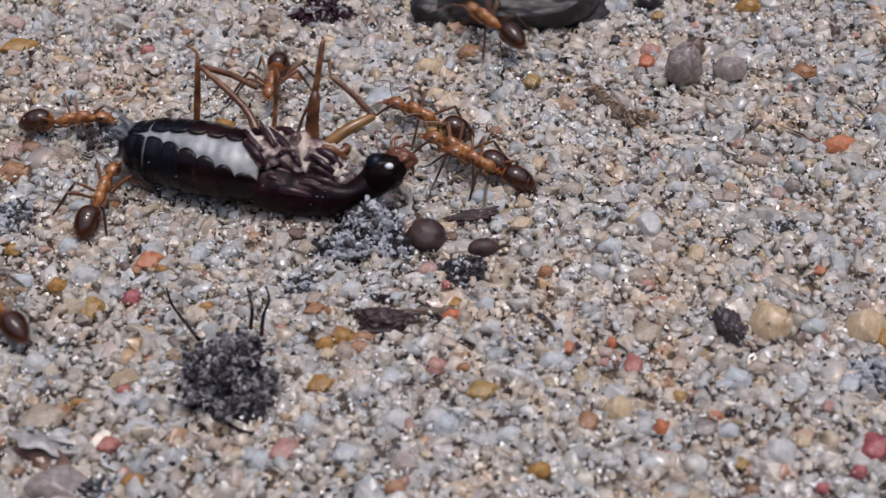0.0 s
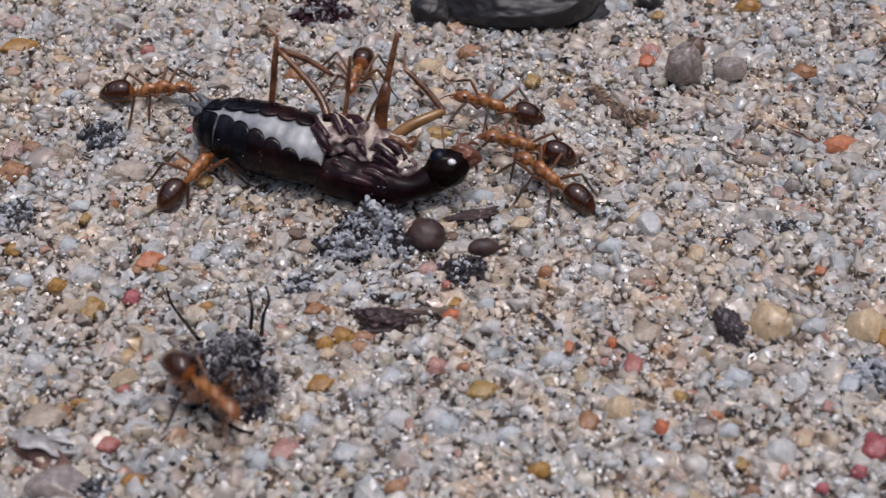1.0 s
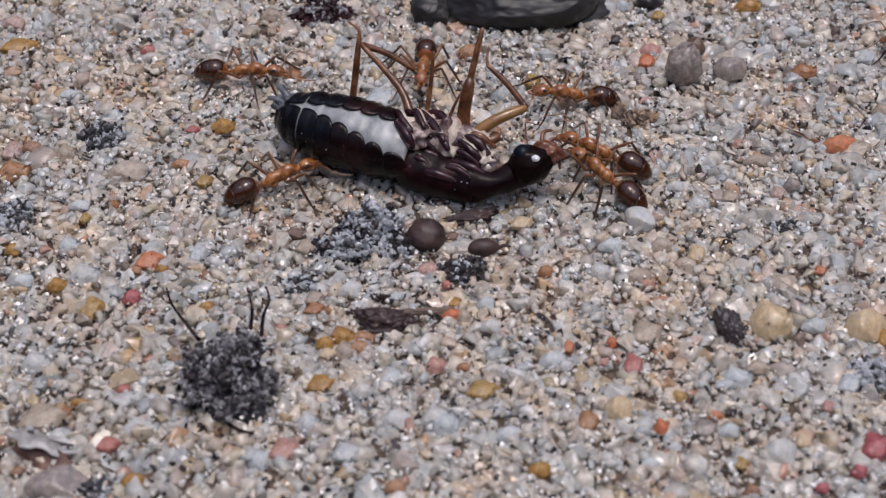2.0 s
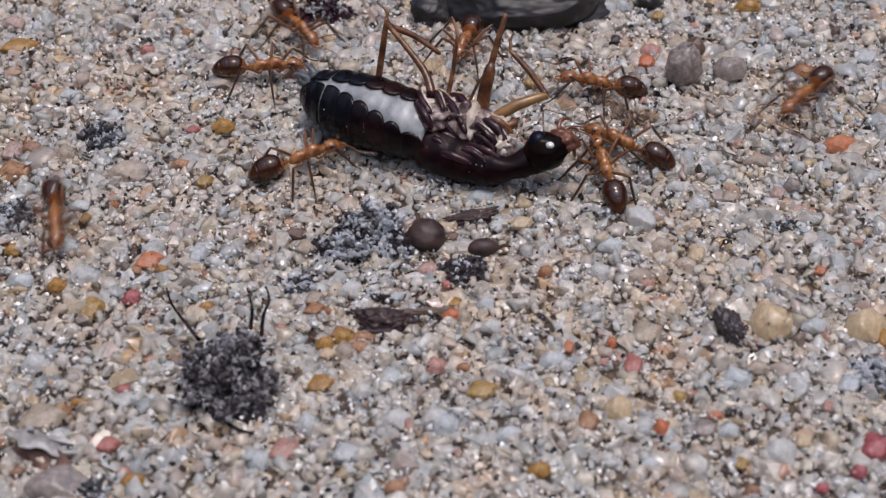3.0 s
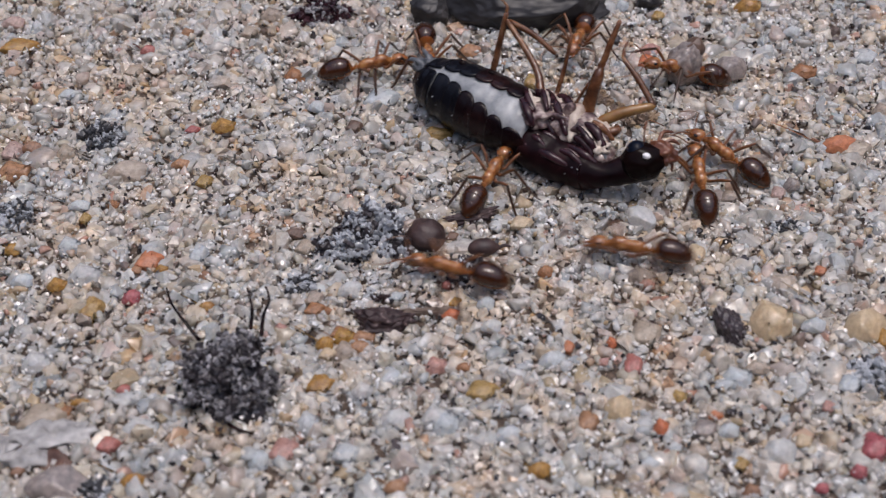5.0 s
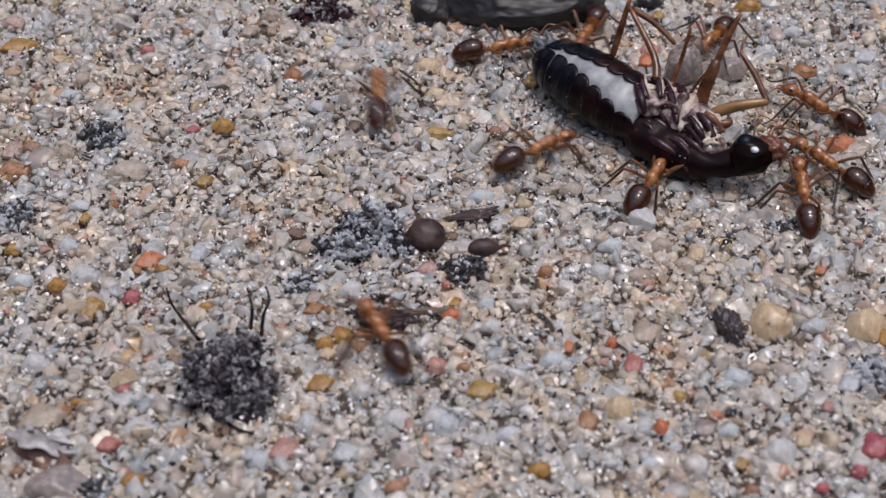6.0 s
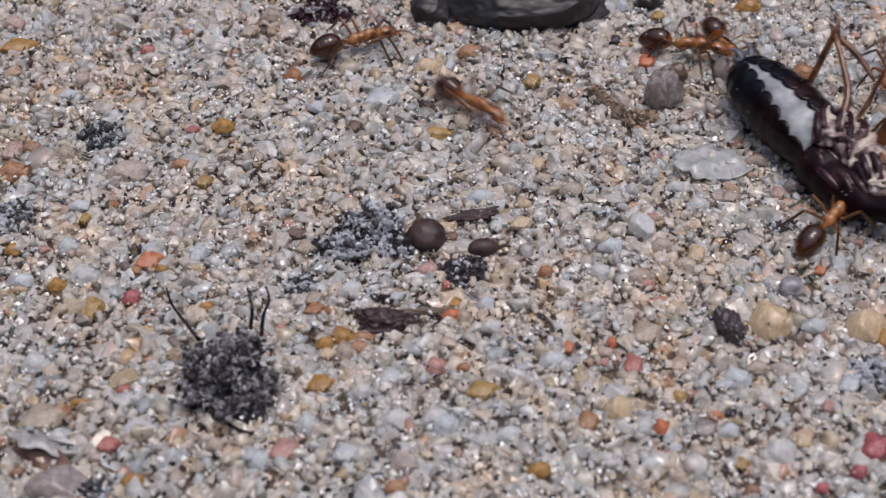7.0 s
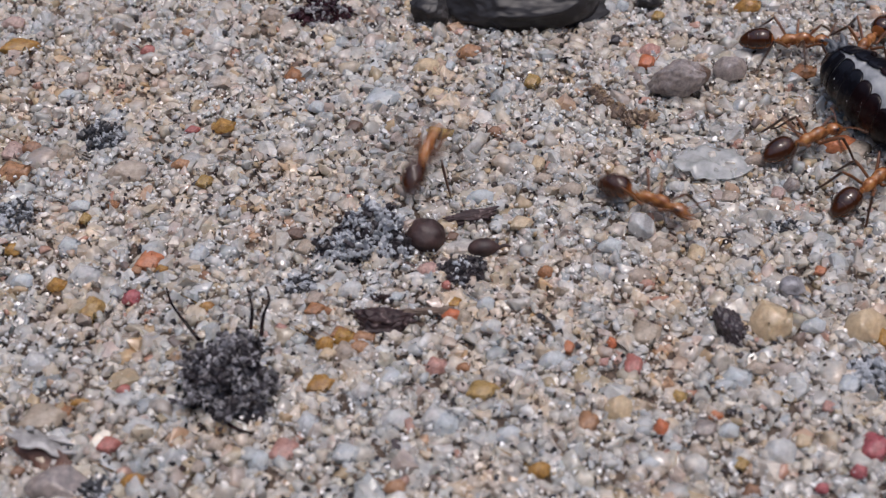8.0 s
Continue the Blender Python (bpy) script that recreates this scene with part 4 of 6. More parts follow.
    crumb_heap("ash_crust", -5.91, -2.34, (0.7, 0.6, 0.35), 140, 29, "small dusky crumb patch", "ash crust", 0.55, (0.08, 0.2))
    twig_piece(-2.22, -4.48, 2.1, 0.5, -3, 3)
    crumb_heap("bark_bit", -2.44, -3.07, (0.5, 0.16, 0.25), 90, 35, "thin splinter of black bark between grains", "bark", 0.1, (0.04, 0.12), TWIG)
    crumb_heap("ash_crust", -1.98, -1.31, (3.3, 2.1, 0.3), 260, 37, "thin scatter of soot crumbs round the crust", "ash crust", 0.2, (0.03, 0.11), SOOT)
    twig_piece(-0.50, -3.93, 2.3, 0.15, 3, 9, HUSK)
    twig_piece(1.12, 1.82, 2.0, 0.24, 14, 6)
    crumb_heap("ash_crust", -18.61, 1.93, (1.0, 1.0, 0.4), 340, 43, "bluish grey patch of fine crumbs on sand", "ash crust", 0.6, (0.05, 0.17))
    seed_ball(-0.72, 0.42, 0.82)
    seed_pod(1.76, -0.36, 4)
    dark_stone(3.63, 16.37)
    grey_stone(11.47, 12.35)
    dark_chip(11.43, -4.80)
    crumb_heap("plant_scrap", 8.45, 9.42, (1.15, 0.6, 0.5), 420, 41, "curved crumbly brown scrap of dry plant on sand", "plant scrap", 0.5, (0.05, 0.2), HUSK, STALK,
               [(-1.15, 1.5, 0.12, 0.34, 0.5, 0.3), (-0.8, 0.8, 0.1, 0.32, 0.5, 0.28), (-0.3, -0.05, 0.1, 0.42, 0.5, 0.3), (0.4, -0.6, 0.12, 0.65, 0.42, 0.4), (1.15, -0.55, 0.1, 0.5, 0.36, 0.34)], (0.3, 1.5))
    clear_flake(11.98, 5.63)
    pale_flake(-14.82, -11.56)
    grey_pebble(-13.75, -13.0)
    turned_stone(14.26, -2.17)
    white_chip(8.47, 1.38)


# ---- insects ----
LEG_SIDES = 7


def ant_leg_meshes(kind, side):
    """Leg with its hip at the origin: thigh up and out, shank down, thin foot. Reaches the ground 0.9 mm below."""
    fore, out = {"fore": (1.05, 0.95), "mid": (0.15, 1.4), "hind": (-1.35, 1.1)}[kind]
    s = side
    tall = {"fore": 0.42, "mid": 0.5, "hind": 0.62}[kind]
    knee = (fore * 0.66, s * out * 0.66, tall)
    ankle = (fore * 1.2, s * out * 1.18, -0.56)
    toe = (fore * 1.62, s * out * 1.5, -0.88)
    thigh, shank, foot = bmesh.new(), bmesh.new(), bmesh.new()
    tube(thigh, smooth_line([(0, 0, 0), (fore * 0.1, s * 0.16, -0.1), (fore * 0.36, s * out * 0.38, tall * 0.45), knee], 3),
         [0.075, 0.085, 0.085, 0.08, 0.072, 0.07, 0.074, 0.074, 0.066, 0.054], LEG_SIDES)
    tube(shank, smooth_line([knee, (fore * 0.94, s * out * 0.92, -0.02), ankle], 3), [0.058, 0.064, 0.066, 0.064, 0.06, 0.053, 0.044], LEG_SIDES)
    tube(foot, smooth_line([ankle, (fore * 1.42, s * out * 1.34, -0.81), toe], 2), [0.041, 0.039, 0.036, 0.032, 0.027], 6)
    return mesh_from(thigh, "leg", THIGH), mesh_from(shank, "shank", SHANK), mesh_from(foot, "foot", SHANK)


def antenna_meshes(side):
    s = side
    shaft, whip = bmesh.new(), bmesh.new()
    tube(shaft, smooth_line([(0, 0, 0), (0.35, s * 0.5, 0.22), (0.6, s * 0.92, 0.2)], 3), [0.034, 0.032, 0.03, 0.03, 0.03, 0.032, 0.034], 6)
    tube(whip, smooth_line([(0.6, s * 0.92, 0.2), (1.1, s * 1.0, 0.0), (1.62, s * 0.82, -0.25)], 4), [0.026, 0.026, 0.027, 0.028, 0.029, 0.03, 0.03, 0.028, 0.022], 6)
    return mesh_from(shaft, "antenna", THIGH), mesh_from(whip, "whip", FEELER)


HIPS = {"fore": (0.52, 0.2), "mid": (0.18, 0.22), "hind": (-0.18, 0.2)}
HIP_Z = 0.9
LEG_MESHES = {}


def build_ant():
    root = thing("ant")
    bm = bmesh.new()
    spindle(bm, [(0.98, 0.08, 0.98), (1.08, 0.26, 0.99), (1.3, 0.35, 0.98), (1.55, 0.32, 0.93), (1.74, 0.2, 0.86), (1.82, 0.09, 0.83)], 18, 0.98, 0.82, 15)
    head = part("head", bm, HEADSHELL, root, "amber brown head")
    for s in (1, -1):
        bm = bmesh.new()
        blob(bm, (1.33, s * 0.27, 1.12), (0.10, 0.06, 0.09), 2)
        part("eye", bm, EYE, head, "small black eye")
        bm = bmesh.new()
        tube(bm, smooth_line([(1.72, s * 0.13, 0.83), (1.9, s * 0.13, 0.79), (2.0, s * 0.03, 0.77)], 2), [0.06, 0.055, 0.05, 0.04, 0.02], 6)
        part("mandible", bm, HEADSHELL, head)
        shaft, whip = antenna_meshes(s)
        an = new("antenna", shaft)
        an.parent, an.location = root, (1.62 * MM, s * 0.12 * MM, 1.0 * MM)
        tagged(new("whip", whip), "pale thin antenna whip").parent = an
    bm = bmesh.new()
    spindle(bm, [(-0.68, 0.08, 0.84), (-0.52, 0.22, 0.93), (-0.25, 0.29, 0.97), (0.02, 0.26, 0.97), (0.3, 0.30, 1.04), (0.6, 0.30, 1.04), (0.85, 0.2, 0.99), (1.04, 0.11, 0.96)], 16, 0.92, 1.05, 28)
    part("thorax", bm, CUTICLE, root, "slender amber thorax")
    bm = bmesh.new()
    spindle(bm, [(-0.95, 0.06, 0.82), (-0.82, 0.09, 0.88), (-0.74, 0.13, 0.98), (-0.66, 0.08, 0.88), (-0.58, 0.05, 0.86)], 10, 1.1, 1.0, 12)
    part("waist", bm, CUTICLE, root)
    bm = bmesh.new()
    spindle(bm, [(-2.63, 0.040, 0.78), (-2.51, 0.242, 0.82), (-2.18, 0.451, 0.91), (-1.78, 0.539, 0.98), (-1.38, 0.522, 1.00), (-1.08, 0.363, 0.96), (-0.90, 0.070, 0.88)], 22, 1.0, 0.96, 36, 0, 4, 0.03)
    for f in bm.faces:
        c = f.calc_center_median() / MM
        f.material_index = 1 if c.z < 0.86 + 0.05 * math.sin(c.x * 9) + 0.16 * (c.x + 1.8) or c.x > -1.08 else 0
    gaster = part("gaster", bm, [GASTER, GASTER_TIP], root, "glossy dark brown gaster")
    for k, (x, r, z) in enumerate(((-1.36, 0.517, 1.00), (-1.78, 0.539, 0.98), (-2.18, 0.453, 0.91))):
        bm = bmesh.new()
        rings = []
        for dx, dr in ((0.03, -0.01), (0.0, 0.012), (-0.035, 0.004), (-0.05, -0.02)):
            rings.append([bm.verts.new(Vector((x + dx, math.cos(a) * (r + dr), z + math.sin(a) * (r + dr) * 0.94)) * MM) for a in [2 * math.pi * q / 22 for q in range(22)]])
        for u, v in zip(rings, rings[1:]):
            for q in range(22):
                bm.faces.new((u[q], u[(q + 1) % 22], v[(q + 1) % 22], v[q]))
        part("segment_rim", bm, GASTER, gaster)
    for kind, (x, y) in HIPS.items():
        for s in (1, -1):
            if (kind, s) not in LEG_MESHES:
                LEG_MESHES[kind, s] = ant_leg_meshes(kind, s)
            thigh, shank, foot = LEG_MESHES[kind, s]
            leg = new("leg", thigh)
            leg.parent = root
            leg.location = (x * MM, s * y * MM, HIP_Z * MM)
            leg["hip"] = kind
            leg["side"] = s
            tagged(new("shank", shank), "dark brown shank").parent = leg
            new("foot", foot).parent = leg
    return tagged(root, "slender amber ant with a dark glossy gaster", "ant", "ants on the sand")


ABDOMEN = [(-6.65, 0.30), (-6.35, 0.80), (-5.6, 1.28), (-4.4, 1.58), (-2.8, 1.74), (-1.2, 1.66), (0.2, 1.40), (0.9, 1.15)]

def abdomen_radius(x):
    for (x0, r0), (x1, r1) in zip(ABDOMEN, ABDOMEN[1:]):
        if x <= x1:
            t = (x - x0) / (x1 - x0)
            return r0 + (r1 - r0) * (t * (2 - t) if r1 > r0 else t)
    return ABDOMEN[-1][1]


def abdomen_point(x, angle, grow):
    """angle is measured round the body from straight up towards its right-hand side."""
    r = abdomen_radius(x) * grow
    a = angle
    return Vector((x, -0.45 - 0.12 * (x + 6.6) / 6.6 - math.sin(a) * r, 1.56 + math.cos(a) * r * 0.9)) * MM


def tergite(x0, x1, near, far, jag, flare):
    """One black plate of the abdomen, open along the belly with a rounded, toothed edge."""
    bm = bmesh.new()
    nx, na = 14, 44
    layers = []
    for shell in (0.0, -0.035):
        rows = []
        for i in range(nx + 1):
            u = i / nx
            x = x0 + (x1 - x0) * u
            notch = jag * (u ** 5 + 0.3 * u + 0.35 * (1 - u) ** 6)
            w, e = radians(near + notch), 2 * math.pi + radians(far - 0.6 * notch)
            g = 1.0 + flare * (1 - u) ** 2 - 0.012 * (1 - abs(2 * u - 1)) ** 6 + shell
            rows.append([bm.verts.new(abdomen_point(x, w + (e - w) * k / na, g)) for k in range(na + 1)])
        layers.append(rows)
    top, low = layers
    for i in range(nx):
        for k in range(na):
            bm.faces.new((top[i][k], top[i + 1][k], top[i + 1][k + 1], top[i][k + 1]))
    for k in range(na):
        bm.faces.new((top[0][k + 1], low[0][k + 1], low[0][k], top[0][k]))
        bm.faces.new((top[nx][k], low[nx][k], low[nx][k + 1], top[nx][k + 1]))
    for i in range(nx):
        bm.faces.new((top[i][0], low[i][0], low[i + 1][0], top[i + 1][0]))
        bm.faces.new((top[i + 1][na], low[i + 1][na], low[i][na], top[i][na]))
    return bm


def build_cargo():
    root = thing("dead_insect")
    bm = bmesh.new()
    rows = []
    for i in range(61):
        x = -6.6 + 6.75 * i / 60
        rows.append([bm.verts.new(abdomen_point(x, 2 * math.pi * k / 40, 0.935 + 0.012 * math.sin(i * 1.3) + 0.012 * rough_noise((i * 0.2, k * 0.3, 0), 1.0, 4))) for k in range(40)])
    for u, v in zip(rows, rows[1:]):
        for k in range(40):
            bm.faces.new((u[k], v[k], v[(k + 1) % 40], u[(k + 1) % 40]))
    bm.faces.new(rows[0])
    bm.faces.new(rows[-1][::-1])
    belly = part("abdomen", bm, MEMBRANE, root, "greyish white soft belly")
    plan = [(-6.66, -5.86, 18, 17.5, 0), (-5.92, -5.14, 19.5, 16, 5), (-4.96, -4.05, 21, 14, 16), (-4.11, -3.22, 25, 12.5, 22), (-3.28, -2.36, 30, 11, 26), (-2.42, -1.5, 36, 10, 30), (-1.56, -0.62, 44, 8, 34), (-0.68, 0.35, 54, 5, 24)]
    for x0, x1, near, far, jag in plan:
        part("abdomen_plate", tergite(x0, x1 + 0.05, near, far, jag, 0.028), SHEEN_JET if x0 < -3.9 else JET, belly, "glossy black segment plate")
    for s in (1, -1):
        bm = bmesh.new()
        tube(bm, smooth_line([(-6.2, -0.4 + s * 0.25, 2.3), (-6.6, -0.35 + s * 0.34, 2.55), (-6.95, -0.3 + s * 0.5, 2.5)], 3), [0.17, 0.16, 0.15, 0.13, 0.11, 0.09, 0.04], 8)
        part("cercus", bm, ASHY, root, "short grey tail feeler")
    bm = bmesh.new()
    blob(bm, (-6.25, -0.38, 2.12), (0.5, 0.6, 0.42), 4, 0.5, 3.0, 6)
    part("tail_tip", bm, ASHY, root, "bluish grey hairy tail tip")
    rng = random.Random(3)
    for _ in range(9):
        c = Vector((-6.35 + rng.uniform(-0.3, 0.4), -0.4 + rng.uniform(-0.55, 0.55), 2.3))
        bm = bmesh.new()
        tube(bm, [tuple(c), tuple(c + Vector((-0.25, rng.uniform(-0.2, 0.2), 0.2))), tuple(c + Vector((-0.55, rng.uniform(-0.35, 0.35), 0.25)))], [0.035, 0.028, 0.012], 5)
        part("bristle", bm, ASHY, root, "fine grey tail bristle")
    for x, a in ((-2.9, -20), (-4.5, -18), (-1.0, -26)):
        bm = bmesh.new()
        c = abdomen_point(x, radians(a), 1.0) / MM
        blob(bm, tuple(c), (0.2, 0.14, 0.13), 3)
        part("spiracle", bm, POLISH, belly, "shiny black bead on the plate edge")
    # thorax: black back below, pale cream middle, dark hip plates above
    bm = bmesh.new()
    spindle(bm, [(-0.25, 1.0, 1.2), (0.5, 1.18, 1.1), (1.6, 1.1, 1.02), (2.7, 0.95, 0.98), (3.5, 0.75, 1.02), (4.0, 0.5, 1.15)], 26, 1.0, 0.9, 30, 0, 3, 0.07)
    for v in bm.verts:
        v.co.y -= 0.95 * MM
        v.co *= 1 + 0.05 * rough_noise(v.co / MM, 2.2, 6) + 0.018 * rough_noise(v.co / MM, 6.0, 8)
    part("thorax", bm, MATT_JET, root, "black glossy thorax")
    bm = bmesh.new()
    blob(bm, (1.45, 0.25, 1.82), (1.85, 1.05, 0.95), 4, 0.3, 2.6, 9)
    blob(bm, (1.2, 0.25, 2.5), (0.32, 0.36, 0.75), 3, 0.15, 2.0, 4, (0, 14, 0))
    blob(bm, (3.3, -0.25, 1.55), (0.7, 0.7, 0.5), 3, 0.35, 2.4, 7)
    blob(bm, (-0.1, 0.0, 1.9), (0.75, 1.0, 0.82), 4, 0.3, 2.6, 3)
    blob(bm, (0.05, -0.45, 2.45), (0.85, 0.85, 0.5), 4, 0.35, 2.4, 13)
    for q, (px, py, turn) in enumerate(((0.75, 0.15, 34), (1.25, -0.45, 10), (1.5, 0.2, -60), (2.25, -0.3, -30), (2.5, 0.4, -40), (0.2, -0.2, 40))):
        blob(bm, (px, py + 0.15, 2.72 - 0.05 * q), (0.5, 0.1, 0.14), 3, 0.4, 2.5, 40 + q, (0, 5, turn))
    part("thorax_membrane", bm, BREAST, root, "mottled plum and cream soft breast")
    strips = [((-0.85, 0.75, 2.5), (0.91, -0.52, 2.42)), ((-0.5, 1.1, 2.45), (1.53, -0.54, 2.44)), ((-0.27, -0.07, 2.68), (1.22, -0.78, 1.9)), ((0.05, 0.46, 2.6), (1.8, -0.7, 2.16)),
              ((-0.21, -0.64, 2.5), (0.76, -0.75, 1.86)), ((0.21, -0.9, 1.78), (1.77, -0.8, 1.66)), ((2.13, -0.34, 2.52), (3.4, -0.71, 1.92)), ((2.34, 0.0, 2.62), (3.71, -0.4, 1.96)),
              ((2.17, -0.64, 2.16), (3.34, -0.84, 1.82)), ((1.92, -0.78, 1.68), (3.6, -0.9, 1.56)), ((2.45, 0.4, 2.5), (3.5, 0.45, 2.0)), ((0.0, 1.2, 2.3), (1.5, 0.25, 2.6)),
              ((0.05, -1.25, 1.78), (1.35, -1.55, 1.62)), ((0.9, -1.6, 1.42), (2.5, -1.62, 1.38)), ((1.7, -1.3, 1.66), (3.1, -1.35, 1.5)), ((-0.1, -1.72, 1.45), (0.95, -1.9, 1.2)), ((-0.95, 0.05, 2.92), (0.15, -0.85, 2.72)), ((-0.7, -0.6, 2.84), (0.4, -1.3, 2.3)), ((-0.35, 0.35, 2.95), (0.6, -0.5, 2.8))]
    for k, (p, q) in enumerate(strips):
        p, q = Vector(p) + Vector((0, 0, 0.1)), Vector(q) + Vector((0, 0, 0.1))
        mid = (p + q) / 2 + Vector((0.1 * math.sin(k * 2.3), 0.12 * math.cos(k * 1.7), 0.16))
        line = smooth_line([tuple(p), tuple(mid), tuple(q)], 5)
        w = 0.19 + 0.05 * math.sin(k * 3.1)
        bm = bmesh.new()
        tube(bm, line, [w * (0.35 + 0.65 * math.sin(math.pi * (0.12 + 0.8 * i / 10))) for i in range(11)], 9)
        for v in bm.verts:
            v.co *= 1 + 0.02 * rough_noise(v.co / MM, 4.0, k)
        plate = part("hip_plate", bm, LIMB if k == 10 else PLUM, root, "dark plum hip plate")
        bm = bmesh.new()
        side = (q - p).cross(Vector((0, 0, 1))).normalized() * 0.14
        tube(bm, [tuple(Vector(v) - side + Vector((0, 0, 0.06))) for v in line[1:-1]], [0.02, 0.05, 0.06, 0.09, 0.07, 0.05, 0.06, 0.04, 0.015], 6)
        part("hip_seam", bm, BREAST if 11 < k < 16 else CREAM, plate, "pale seam beside the hip plate")
    bm = bmesh.new()
    tube(bm, smooth_line([(1.2, 0.95, 2.4), (1.55, 0.4, 2.52), (1.85, -0.25, 2.38), (2.0, -0.75, 1.95)], 4), [0.2, 0.32, 0.4, 0.43, 0.42, 0.4, 0.37, 0.33, 0.29, 0.25, 0.2, 0.14, 0.05], 14)
    for v in bm.verts:
        v.co *= 1 + 0.07 * rough_noise(v.co / MM, 2.6, 5)
    part("breast_keel", bm, CREAM, root, "cream keel down the breast")
    bm = bmesh.new()
    tube(bm, smooth_line([(3.02, -0.05, 2.2), (3.45, -0.3, 2.08), (3.85, -0.62, 1.86)], 4), [0.04, 0.1, 0.14, 0.16, 0.16, 0.15, 0.12, 0.08, 0.03], 8)
    part("breast_fold", bm, MEMBRANE, root, "pale fold behind the neck")
    for c, size in (((0.75, 0.75, 2.3), (0.5, 0.4, 0.4)), ((2.7, 0.45, 2.15), (0.55, 0.45, 0.4)), ((3.35, -0.3, 1.98), (0.45, 0.42, 0.36)), ((-0.45, -0.35, 2.78), (0.42, 0.4, 0.25))):
        bm = bmesh.new()
        blob(bm, c, size, 4, 0.6, 2.2, int(c[0] * 10))
        part("breast_patch", bm, CREAM, root, "pale cream patch of soft skin")
    bm = bmesh.new()
    blob(bm, (-0.22, 0.62, 2.62), (0.3, 0.28, 0.27), 3)
    part("hip_bead", bm, POLISH, root, "shiny black hip joint")
    # white beads set where the shell would glint
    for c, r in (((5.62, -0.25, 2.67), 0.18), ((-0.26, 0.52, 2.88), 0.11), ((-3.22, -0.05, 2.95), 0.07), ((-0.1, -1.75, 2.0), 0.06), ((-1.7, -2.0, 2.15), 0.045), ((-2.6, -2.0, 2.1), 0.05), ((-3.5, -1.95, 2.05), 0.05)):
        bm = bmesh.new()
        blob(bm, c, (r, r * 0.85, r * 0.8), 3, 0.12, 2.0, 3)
        part("fleck", bm, GLINT_BEAD, root, "tiny white bead imitating a highlight")
    rng = np.random.default_rng(17)
    u = rng.uniform(0, 1, (60, 2))
    dust = [abdomen_point(-6.0 + 6.2 * a, radians(45 + 60 * b), 1.01) / MM for a, b in u[:12]]
    dust += [Vector((0.3 + 3.2 * a, -0.95 - math.sin(q) * (1.16 - 0.12 * a * 3.2), 1.05 + math.cos(q) * (1.04 - 0.1 * a * 3.2))) for a, b in u[44:] for q in [radians(25 + 60 * b)]]
    ob = new("dust", joined_chips("dust", LICHEN, np.array([tuple(v) for v in dust]), rng.uniform(0.01, 0.035, 28), rng, 8, 9, 0.0, (0.5, 1.4)))
    ob.parent = root
    tagged(ob, "pale dust specks on the black shell", kind="stuff")
    bm = bmesh.new()
    tube(bm, smooth_line([(3.2, -1.0, 1.05), (3.95, -0.9, 1.2), (4.5, -0.45, 1.4), (4.95, 0.0, 1.6)], 5),
         [0.8, 0.76, 0.72, 0.66, 0.6, 0.56, 0.54, 0.54, 0.56, 0.58, 0.60, 0.62, 0.64, 0.66, 0.68, 0.68], 18)
    for v in bm.verts:
        v.co *= 1 + 0.035 * rough_noise(v.co / MM, 1.9, 11)
    part("neck", bm, MATT_JET, root, "black collar behind the head")
    bm = bmesh.new()
    blob(bm, (5.22, 0.12, 1.92), (1.0, 0.82, 0.88), 4, 0.14, 1.7, 3, (0, -8, 28))
    head = part("head", bm, POLISH, root, "shiny black head")
    bm = bmesh.new()
    blob(bm, (4.92, 0.06, 2.42), (0.44, 0.46, 0.46), 3)
    part("eye", bm, BLUE_EYE, head, "bluish black bulging eye")
    bm = bmesh.new()
    blob(bm, (5.8, 0.78, 2.25), (0.66, 0.5, 0.5), 4, 0.35, 2.2, 5)
    part("mouth", bm, PALATE, head, "russet mouthparts")
    for k, pts in enumerate(([(5.75, 0.75, 2.1), (6.15, 1.05, 2.35), (6.3, 1.0, 2.0)], [(5.85, 0.55, 2.0), (6.3, 0.75, 2.0), (6.45, 0.6, 1.7)], [(5.45, 0.95, 2.25), (5.75, 1.5, 2.5), (6.1, 1.7, 2.3)], [(5.5, 0.9, 2.3), (5.3, 1.5, 2.7), (5.6, 1.95, 2.6)])):
        bm = bmesh.new()
        tube(bm, smooth_line(pts, 4), [0.11, 0.11, 0.105, 0.1, 0.09, 0.085, 0.07, 0.06, 0.03], 7)
        part("palp", bm, PALATE, head, "reddish brown mouth feeler")
    bm = bmesh.new()
    tube(bm, smooth_line([(5.0, 0.5, 2.5), (4.6, 1.2, 2.9), (4.4, 1.9, 2.7), (4.9, 2.3, 2.4)], 5), [0.05 - 0.002 * q for q in range(16)], 6)
    part("antenna", bm, LIMB, head, "thin brown antenna")
